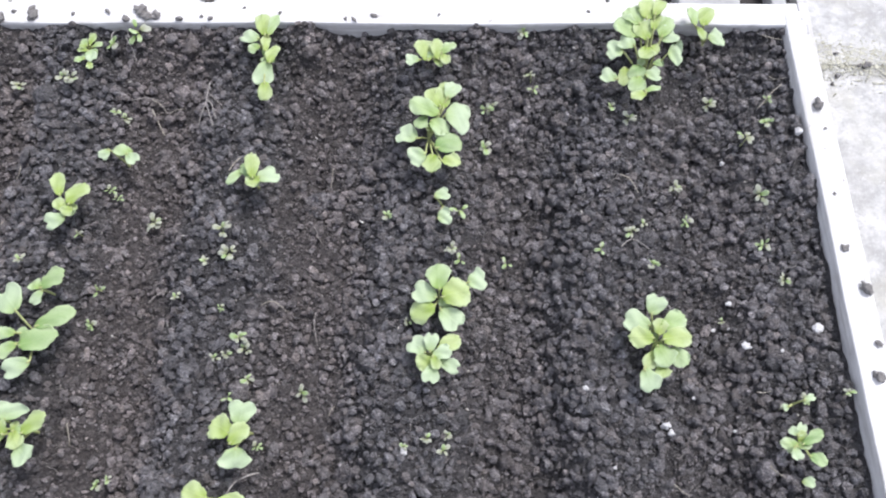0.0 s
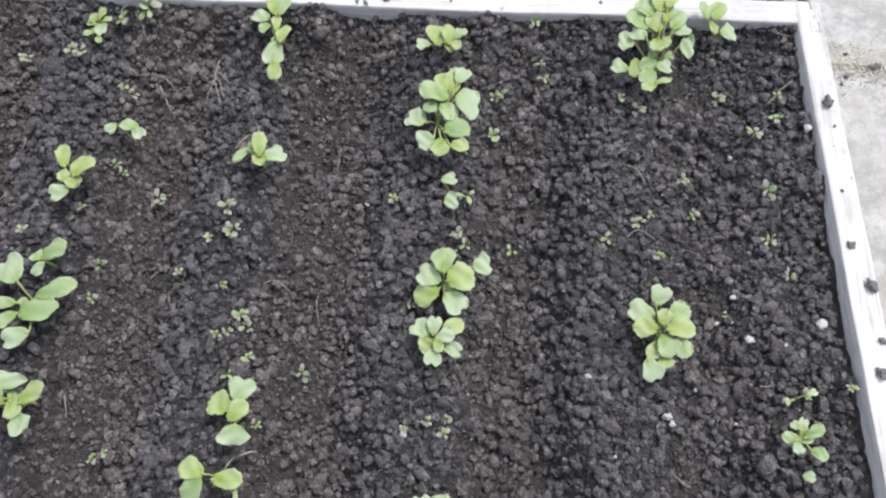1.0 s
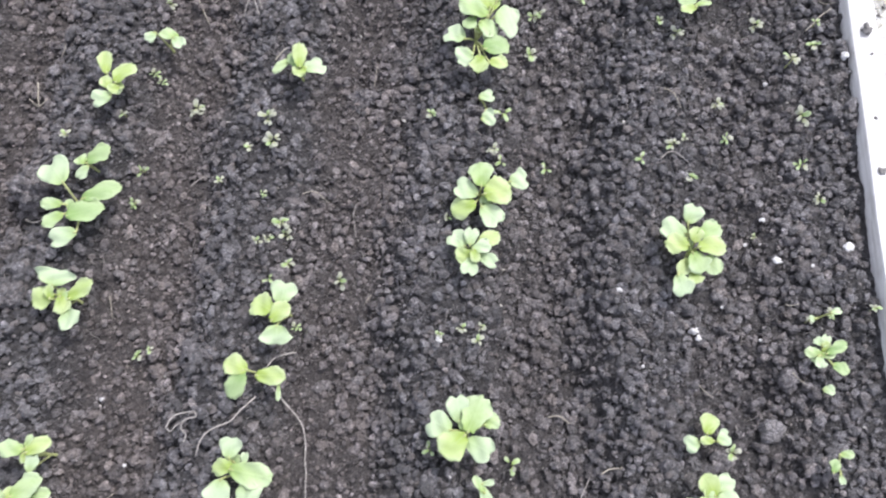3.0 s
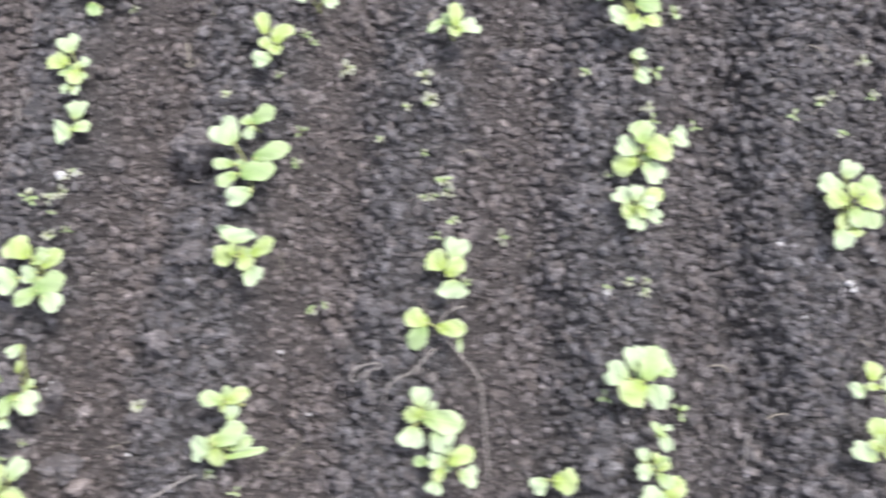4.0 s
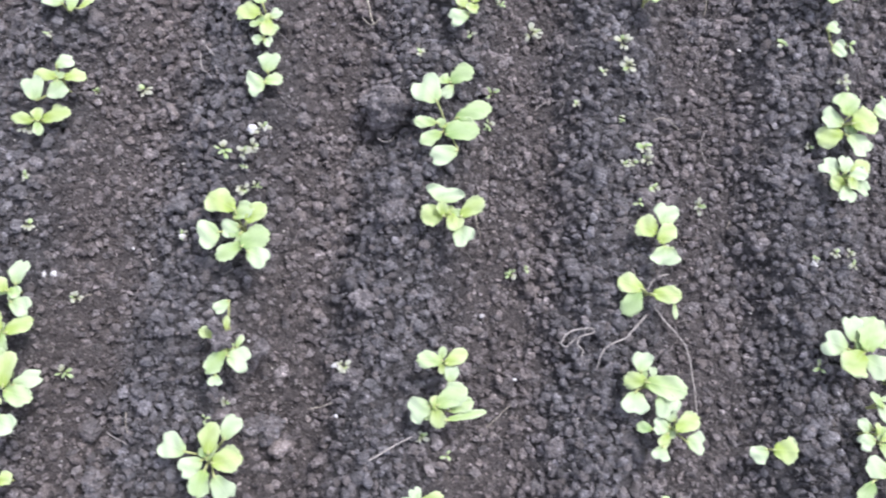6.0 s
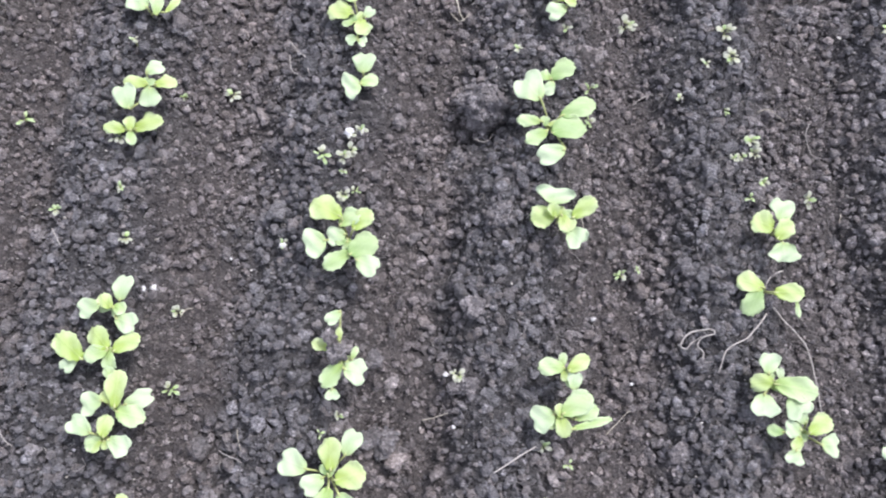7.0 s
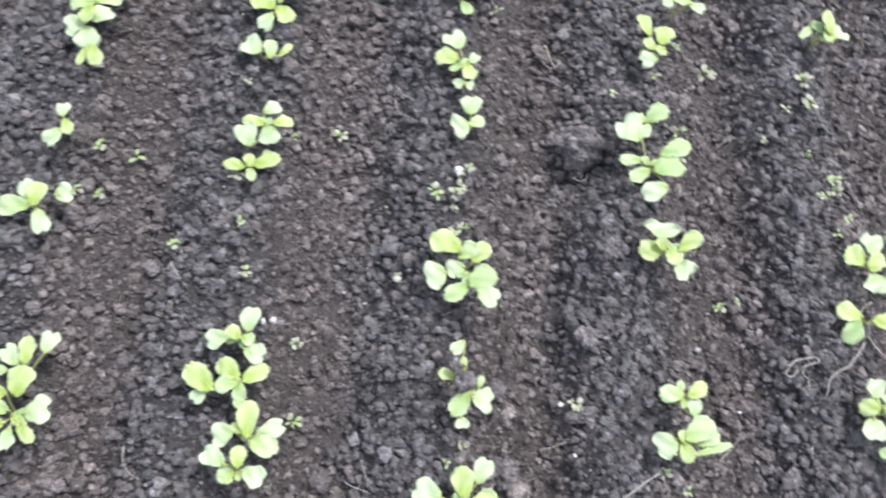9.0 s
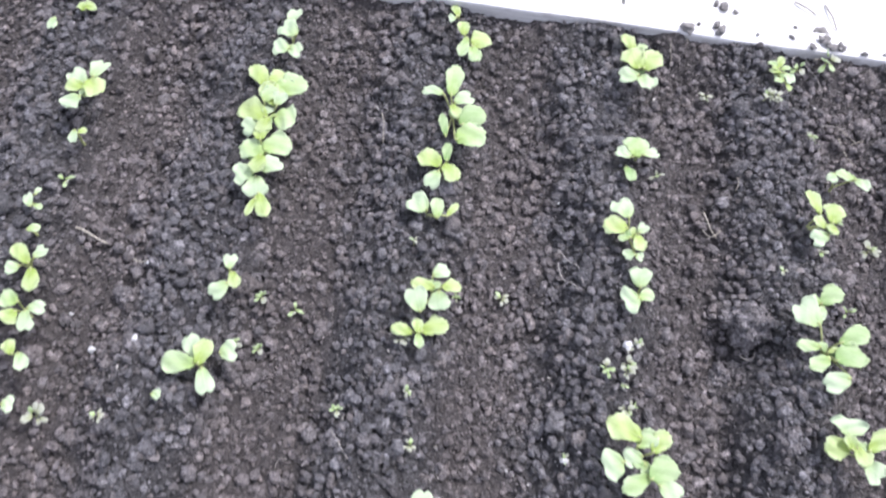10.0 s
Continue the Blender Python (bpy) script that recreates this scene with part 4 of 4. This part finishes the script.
seedling(0.271, 0.176, 0.010, [("c", -3, 3, 56, 11, 6), ("c", -4, 4, 135, 6, 6), ("p", -4, -2, 174, 10, 7), ("c", -8, -4, -76, 8, 8), ("g", -2, -2, 32, 15, 7), ("g", 0, -9, -24, 10, 8)])
seedling(0.272, 0.152, 0.007, [("c", -4, 0, 0, 8, 7)])
seedling(-0.254, 0.478, 0.008, [("p", 0, 1, 130, 8, 6), ("t", 2, 2, 75, 10, 6), ("p", 4, 1, 25, 8, 5), ("t", 1, 0, -170, 6, 4), ("c", 4, -6, -55, 11, 9), ("p", 3, -14, -165, 8, 6), ("t", 6, -16, -70, 6, 5)])
seedling(-0.109, 0.477, 0.018, [("c", -2, 4, 165, 16, 13), ("p", 0, -5, -162, 9, 9), ("t", 3, 6, 105, 23, 12), ("p", 6, 5, 74, 19, 8), ("t", 6, -11, 99, 18, 7), ("c", 8, -20, -98, 22, 16), ("t", 9, -41, -82, 15, 10), ("t", 11, -24, 87, 19, 11)])
seedling(-0.241, 0.335, 0.016, [("c", 8, -12, -152, 15, 13), ("t", 7, -7, 139, 11, 8), ("t", 12, -6, -124, 7, 9), ("t", 2, 3, 108, 19, 10), ("t", 10, -4, 72, 19, 15)])
seedling(-0.210, 0.381, 0.008, [("c", -7, 2, -117, 9, 9), ("p", 11, 0, 164, 15, 10), ("c", 8, -2, -39, 13, 10)])
seedling(-0.102, 0.358, 0.016, [("p", -6, 6, -133, 16, 6), ("g", 1, -2, 129, 13, 8), ("t", 7, -3, -143, 10, 9), ("c", 6, -5, 38, 16, 16), ("t", 3, -5, 97, 18, 10)])


# ---- tiny weeds ----
def weed_kind(seed, count):
    rnd = random.Random(seed)
    thing = tagged(new("weed_sprout"), "tiny pale green weed sprout on dark soil", "weed", "weed sprouts in the bed")
    part("stem", tube([(0, 0, -0.005), (0.0002, 0.0001, 0.0012), (0, 0, 0.0026)], [0.0003, 0.0003, 0.00025], 5), STEM, thing)
    turn = rnd.uniform(0, 360)
    for k in range(count):
        long = rnd.uniform(0.0021, 0.0042)
        at = pose(0, 0, 0.0022 + 0.0002 * k, rnd.uniform(-35, 35), rnd.uniform(-45, 20), turn + k * 360 / count + rnd.uniform(-40, 40))
        at = at @ Matrix.Translation((rnd.uniform(0.0, 0.0017), 0, rnd.uniform(-0.0004, 0.0010)))
        part("leaf", leaf_mesh("t", long, long * rnd.uniform(0.55, 0.8), seed * 9 + k, 6, 6), rnd.choice((PALE_LEAF, WEED_LEAF, WEED_LEAF, WEED_LEAF)), thing, m=at)
    return thing


KINDS = {}


def weed(wx, wy, size):
    x, y = wx / 1000, wy / 1000
    rnd = random.Random(wx * 7 + wy)
    which = rnd.randrange(6)
    at = pose(x, y, top_at(x, y) - 0.0006, rnd.uniform(-10, 10), rnd.uniform(-10, 10), rnd.uniform(0, 360)) @ Matrix.Scale(size / 5.6, 4)
    if which not in KINDS:
        KINDS[which] = weed_kind(which + 3, (6, 8, 5, 9, 7, 4)[which])
        KINDS[which].matrix_basis = at
        return
    twin = copy_thing(KINDS[which], Matrix())
    twin.matrix_basis = at


for wx, wy, size in ((71, 90, 8), (52, 300, 6), (46, 306, 6), (86, 302, 6), (175, 322, 7), (152, 306, 6), (17, 251, 4), (-99, 240, 8), (-113, 300, 8), (-131, 295, 6), (-211, 250, 6), (-149, 269, 5), (-177, 144, 4), (33, 173, 5), (46, 176, 4), (18, 168, 4), (43, 166, 7), (-265, 447, 7), (-230, 317, 7), (-182, 332, 9), (-225, 424, 6), (-216, 356, 6), (-209, 349, 5), (-119, 316, 8)):
    weed(wx, wy, size)
for wx, wy, size in ((-114, 224, 5), (-91, 211, 6), (-56, 205, 8), (-102, 198, 5), (-79, 167, 5), (303, 207, 5), (277, 287, 6), (281, 205, 6), (266, 199, 5), (-234, 484, 9), (-627, 226, 7), (-622, 191, 6), (-638, 192, 7), (-563, 155, 6), (-519, 170, 5), (-494, 245, 5), (-528, 205, 8), (-514, 138, 6), (-471, 45, 7), (-476, 94, 5), (-375, 222, 6), (-369, 226, 6), (-374, 210, 7), (-378, 203, 6), (-378, 195, 4)):
    weed(wx, wy, size)
for wx, wy, size in ((-369, 185, 5), (-376, 179, 6), (-392, 203, 8), (-210, 276, 7), (-96, 233, 6), (-107, 228, 5), (-116, 261, 4), (-186, 141, 6), (-237, 27, 7), (-221, 16, 5), (-413, 145, 5), (-375, 24, 4), (-365, 36, 4), (282, 412, 7), (245, 437, 7), (167, 426, 6), (75, 433, 8), (70, 429, 6), (-1, 331, 6), (106, 458, 7), (108, 449, 6), (-311, 449, 7)):
    weed(wx, wy, size)
for wx, wy, size in ((-259, 446, 7), (-219, 420, 7), (-264, 293, 6), (51, 337, 9), (70, 396, 9), (100, 496, 9), (179, 414, 7), (269, 352, 10), (267, 314, 7), (185, 331, 6), (218, 335, 6), (263, 396, 9), (190, 299, 7), (212, 362, 6), (215, 109, 8), (-462, 250, 8), (-293, 66, 6), (18, 94, 6), (-529, 277, 6), (-605, 222, 8), (-748, 129, 9), (-705, 131, 6), (-782, 291, 9), (-213, 489, 13), (-351, 366, 7)):
    weed(wx, wy, size)
for wx, wy, size in ((285, 432, 5), (236, 260, 4)):
    weed(wx, wy, size)


# ---- roots, straw, stones and clods on the soil ----
def twig(kind, thick, *line):
    """A dry root or straw lying on the soil, through points in mm."""
    pts = [Vector((a / 1000, b / 1000, top_at(a / 1000, b / 1000))) for a, b in line]
    level = sum(p.z for p in pts) / len(pts)
    for p in pts:
        p.z = 0.5 * p.z + 0.5 * level + 0.0020
    r = thick * (0.00044 if kind == "root" else 0.00034)
    radii = [r * (1 - 0.35 * k / (len(pts) - 1)) for k in range(len(pts))]
    words = "thin brown dry root lying on the soil" if kind == "root" else "dry pale straw stalk lying on the soil"
    tagged(part("dry_root" if kind == "root" else "straw", tube(pts, radii, 5, 0.0011), ROOT if kind == "root" else STRAW), words, kind, "dry roots and straw on the bed")


twig("root", 1.2, (-153, 453), (-153, 437), (-147, 429), (-142, 417))
twig("root", 1.0, (-153, 436), (-155, 424), (-158, 413))
twig("root", 1.0, (-151, 430), (-147, 419), (-142, 408))
twig("root", 0.9, (-150, 440), (-144, 433), (-138, 429))
twig("straw", 1.4, (-198, 430), (-192, 418), (-186, 408))
twig("straw", 0.9, (-198, 438), (-191, 433), (-184, 426))
twig("straw", 0.9, (-186, 429), (-181, 431), (-174, 433))
twig("straw", 0.9, (-48, 381), (-49, 373), (-49, 365))
twig("straw", 1.0, (-90, 267), (-81, 269), (-70, 262))
twig("root", 0.8, (-177, 270), (-171, 275), (-163, 278))
twig("root", 0.9, (167, 310), (175, 317), (187, 309))
twig("straw", 1.2, (171, 370), (177, 364), (183, 355))
twig("straw", 1.3, (-121, 364), (-118, 371), (-115, 378))
twig("straw", 0.8, (250, 162), (254, 158), (259, 154))
twig("straw", 1.0, (190, 149), (195, 146), (200, 142))
twig("straw", 1.0, (-214, 181), (-212, 172), (-210, 165))
twig("root", 1.3, (-77, 151), (-89, 145), (-96, 135))
twig("root", 1.4, (-152, 94), (-149, 100), (-143, 104), (-134, 105), (-132, 102), (-139, 100), (-141, 95), (-137, 91), (-138, 86))
twig("root", 1.0, (-153, 95), (-148, 92), (-146, 95), (-143, 98), (-139, 101))
twig("root", 1.4, (-97, 118), (-103, 110), (-110, 101), (-122, 95), (-127, 87), (-129, 78))
twig("root", 0.8, (-214, 437), (-201, 439), (-189, 436))
twig("root", 1.3, (-91, 127), (-77, 115), (-66, 102), (-60, 74), (-55, 35))
twig("root", 1.4, (-268, 9), (-257, 17), (-243, 26))
twig("straw", 1.0, (-199, 30), (-191, 41), (-181, 52))
twig("straw", 1.0, (-313, 37), (-306, 39), (-297, 43))
twig("root", 0.8, (-436, 10), (-429, 8), (-420, 4))
twig("straw", 1.5, (95, 123), (102, 124), (109, 120))
twig("straw", 1.3, (128, 88), (133, 92), (142, 94))
twig("root", 0.9, (114, 58), (117, 74), (122, 86))
twig("straw", 2.0, (246, 76), (257, 75), (268, 68))
twig("root", 0.9, (-564, 143), (-554, 130), (-541, 116))
twig("root", 1.0, (-569, 24), (-568, 12), (-555, 5))
twig("straw", 1.2, (-474, 91), (-471, 96), (-467, 98))
twig("straw", 1.0, (-112, 63), (-103, 65), (-91, 66))
twig("straw", 2.2, (-765, 259), (-754, 256), (-741, 251))
twig("straw", 0.9, (-341, 511), (-341, 491), (-341, 469))
twig("straw", 0.9, (-335, 510), (-331, 504), (-329, 492))
twig("straw", 1.5, (-719, 242), (-714, 240), (-708, 240))
twig("straw", 0.9, (-569, 390), (-566, 380), (-564, 362))
twig("straw", 1.3, (278, 427), (285, 434), (290, 440), (298, 447))
twig("straw", 1.0, (286, 495), (294, 490), (305, 489))
twig("straw", 0.9, (293, 459), (298, 456), (305, 455))
twig("root", 1.0, (-237, 485), (-238, 493), (-234, 498), (-228, 499), (-223, 490))
twig("root", 0.9, (-227, 492), (-219, 480), (-214, 469))
twig("straw", 1.0, (-220, 494), (-216, 495), (-213, 498))
twig("root", 1.0, (-425, 292), (-418, 283), (-412, 275), (-407, 262))
twig("root", 0.9, (-425, 281), (-421, 268), (-416, 263), (-411, 259))
twig("straw", 0.8, (-427, 24), (-425, 18), (-422, 11))
twig("root", 0.8, (-51, 263), (-52, 253), (-48, 239))
twig("straw", 0.9, (-32, 197), (-34, 193), (-35, 189))
twig("root", 0.9, (-290, 234), (-285, 232), (-280, 234), (-277, 239))
twig("straw", 1.7, (-311, 346), (-307, 334), (-303, 325))
twig("straw", 1.5, (-299, 331), (-306, 327), (-313, 331))
twig("straw", 0.9, (-289, 374), (-288, 368), (-290, 362))
twig("straw", 0.9, (251, 210), (255, 209), (260, 210))


def pebble(px, py, r):
    x, y, r = px / 1000, py / 1000, r / 1000
    bm = lump(r, px * 0.37 + py, 0.62, 0.8, 3)
    tagged(part("pebble", bm, PEBBLE, m=pose(x, y, top_at(x, y) - r * 0.15, 0, 0, px * 37)), "small whitish stone on the dark soil", "pebble", "pebbles on the bed")


for px, py, r in ((295, 252, 4.0), (248, 241, 3.0), (190, 187, 3.0), (193, 182, 2.0), (18, 165, 2.0), (249, 383, 2.0), (303, 403, 3.0), (241, 272, 2.0), (-413, 143, 2.0), (-498, 107, 2.0), (-733, 178, 2.0), (-698, 183, 2.0), (-753, 200, 1.4), (-492, 108, 2.0), (-426, 332, 1.0), (-376, 223, 3.0), (-368, 226, 2.0), (-300, 67, 2.0), (136, 207, 2.0), (-179, 69, 1.0)):
    pebble(px, py, r)
for px, py, r in ((153, 158, 1.0), (-414, 144, 2.0), (-449, 134, 1.0), (-710, 241, 2.0), (267, 235, 1.0), (230, 254, 1.4), (240, 255, 1.0), (211, 206, 1.0), (234, 184, 1.0), (-204, 110, 1.4), (180, 162, 1.0), (-358, 77, 1.0), (-339, 12, 1.0), (-293, 34, 1.0), (-360, 72, 1.0)):
    pebble(px, py, r)


CRUST = chip_shapes(20, 11)


def clod(px, py, r, up):
    x, y, r = px / 1000, py / 1000, r / 1000
    bm = lump(r, px * 0.21 + py, 0.7, 0.75, 4)
    for v in bm.verts:
        v.co += v.co.normalized() * r * (0.20 * noise.noise(v.co / r * 4.5) + 0.11 * noise.noise(v.co / r * 11))
    z = up / 1000 if up > 2 else top_at(x, y) - r * (0.15 - 0.3 * up)
    spots = [v.co.copy() for v in bm.verts if v.normal.z > -0.1]
    thing = tagged(part("soil_clod", bm, SOIL_LUMP, m=pose(x, y, z, 0, 0, px * 17)), "large dark lump of earth lying on the bed", "soil clod", "clods on the bed")
    if r < 0.008:
        return
    verts, faces, total = [], [], 0  # crumbs sticking to it
    for k in range(int((r / 0.0019) ** 2 * 4)):
        co, tri = CRUST[dice.integers(len(CRUST))]
        turn, size = np.array(Euler(dice.uniform(0, 6.28, 3)).to_matrix()), min(0.0011 * math.exp(0.5 * dice.normal()), 0.26 * r)
        verts.append(co @ turn.T * size + np.array(spots[dice.integers(len(spots))]) * 0.99)
        faces.append(tri + total)
        total += len(co)
    part("crumb_crust", mesh_from("crumb_crust", np.concatenate(verts), np.concatenate(faces), CRUMB, 3, False), None, thing)



for px, py, r, up in ((-286, 258, 16.5, 0.8), (-285, 111, 7.0, 0), (-273, 170, 9.0, 0), (-338, 21, 10.0, 0), (-438, -22, 9.0, 0), (-286, 60, 6.0, 0), (-294, 58, 4.0, 0), (-433, 318, 9.0, 0), (-53, 354, 12.0, 0), (-302, 220, 8.1, 0), (224, 228, 5.0, 0), (295, 245, 6.0, 0), (168, 449, 8.0, 0), (38, 331, 4.0, 0), (205, 103, 6.0, 0), (-281, 127, 5.5, 0), (-60, 130, 6.1, 0), (90, 119, 5.0, 0), (-373, 81, 4.1, 20), (-367, 72, 6.0, 20)):
    clod(px, py, r, up)
for px, py, r, up in ((-346, 70, 6.0, 4), (-729, 281, 6.1, 0), (-721, 217, 6.1, 0), (-347, 22, 9.0, 0), (-237, 111, 8.1, 0), (29, 327, 6.0, 0), (31, 338, 5.0, 0)):
    clod(px, py, r, up)


def spilt(x, y, r, top):
    bm = lump(r, x * 91 + y * 53, 0.6, 0.9, 3)
    tagged(part("soil_crumb", bm, DRY_CRUMB, m=pose(x, y, top + r * 0.42, 0, 0, x * 999)), "crumb of dark soil spilt on the white board", "soil crumb", "crumbs spilt on the boards")


for x, y, r in ((-0.302, 0.505, 0.0045), (-0.213, 0.511, 0.0045), (-0.2, 0.505, 0.004), (-0.224, 0.502, 0.003), (-0.241, 0.51, 0.0025), (-0.18, 0.502, 0.003),
                (-0.155, 0.503, 0.002), (-0.162, 0.505, 0.0016), (-0.037, 0.502, 0.0022), (-0.044, 0.503, 0.0016), (-0.021, 0.506, 0.0022), (-0.33, 0.502, 0.005), (-0.305, 0.511, 0.0035),
                (-0.32, 0.51, 0.002), (-0.208, 0.505, 0.0035), (0.032, 0.508, 0.0012), (0.152, 0.511, 0.0014), (-0.098, 0.509, 0.0016), (-0.128, 0.514, 0.0013), (-0.27, 0.508, 0.0013)):
    spilt(x, y, r, TOP - 0.0008)
for x, y, r in ((0.319, 0.423, 0.004), (0.318, 0.307, 0.0024), (0.326, 0.277, 0.0042), (0.327, 0.239, 0.0026), (0.323, 0.217, 0.0036), (0.318, 0.349, 0.0012), (0.321, 0.403, 0.001)):
    spilt(x, y, r, TOP)
for x, y, r in ((0.371, 0.510, 0.0022), (0.395, 0.498, 0.0036), (0.389, 0.498, 0.0018), (0.368, 0.487, 0.0022), (0.363, 0.479, 0.0014), (-0.273, 0.586, 0.0045), (-0.182, 0.57, 0.006), (-0.28, 0.59, 0.003), (-0.262, 0.583, 0.0022), (-0.171, 0.557, 0.004), (-0.205, 0.575, 0.0015)):
    spilt(x, y, r, PAVE)
tagged(part("dry_root", tube([(-0.203, 0.607, PAVE + 0.001), (-0.193, 0.6, PAVE + 0.003), (-0.183, 0.593, PAVE + 0.001)], [0.001, 0.0009, 0.0006], 5, 0.0005), ROOT), "thin brown dry root lying on the paving", "root", "dry roots and straw on the bed")
tagged(part("dry_root", tube([(-0.173, 0.609, PAVE + 0.001), (-0.169, 0.593, PAVE + 0.003), (-0.165, 0.578, PAVE + 0.001)], [0.001, 0.0009, 0.0006], 5, 0.0005), ROOT), "thin brown dry root lying on the paving", "root", "dry roots and straw on the bed")
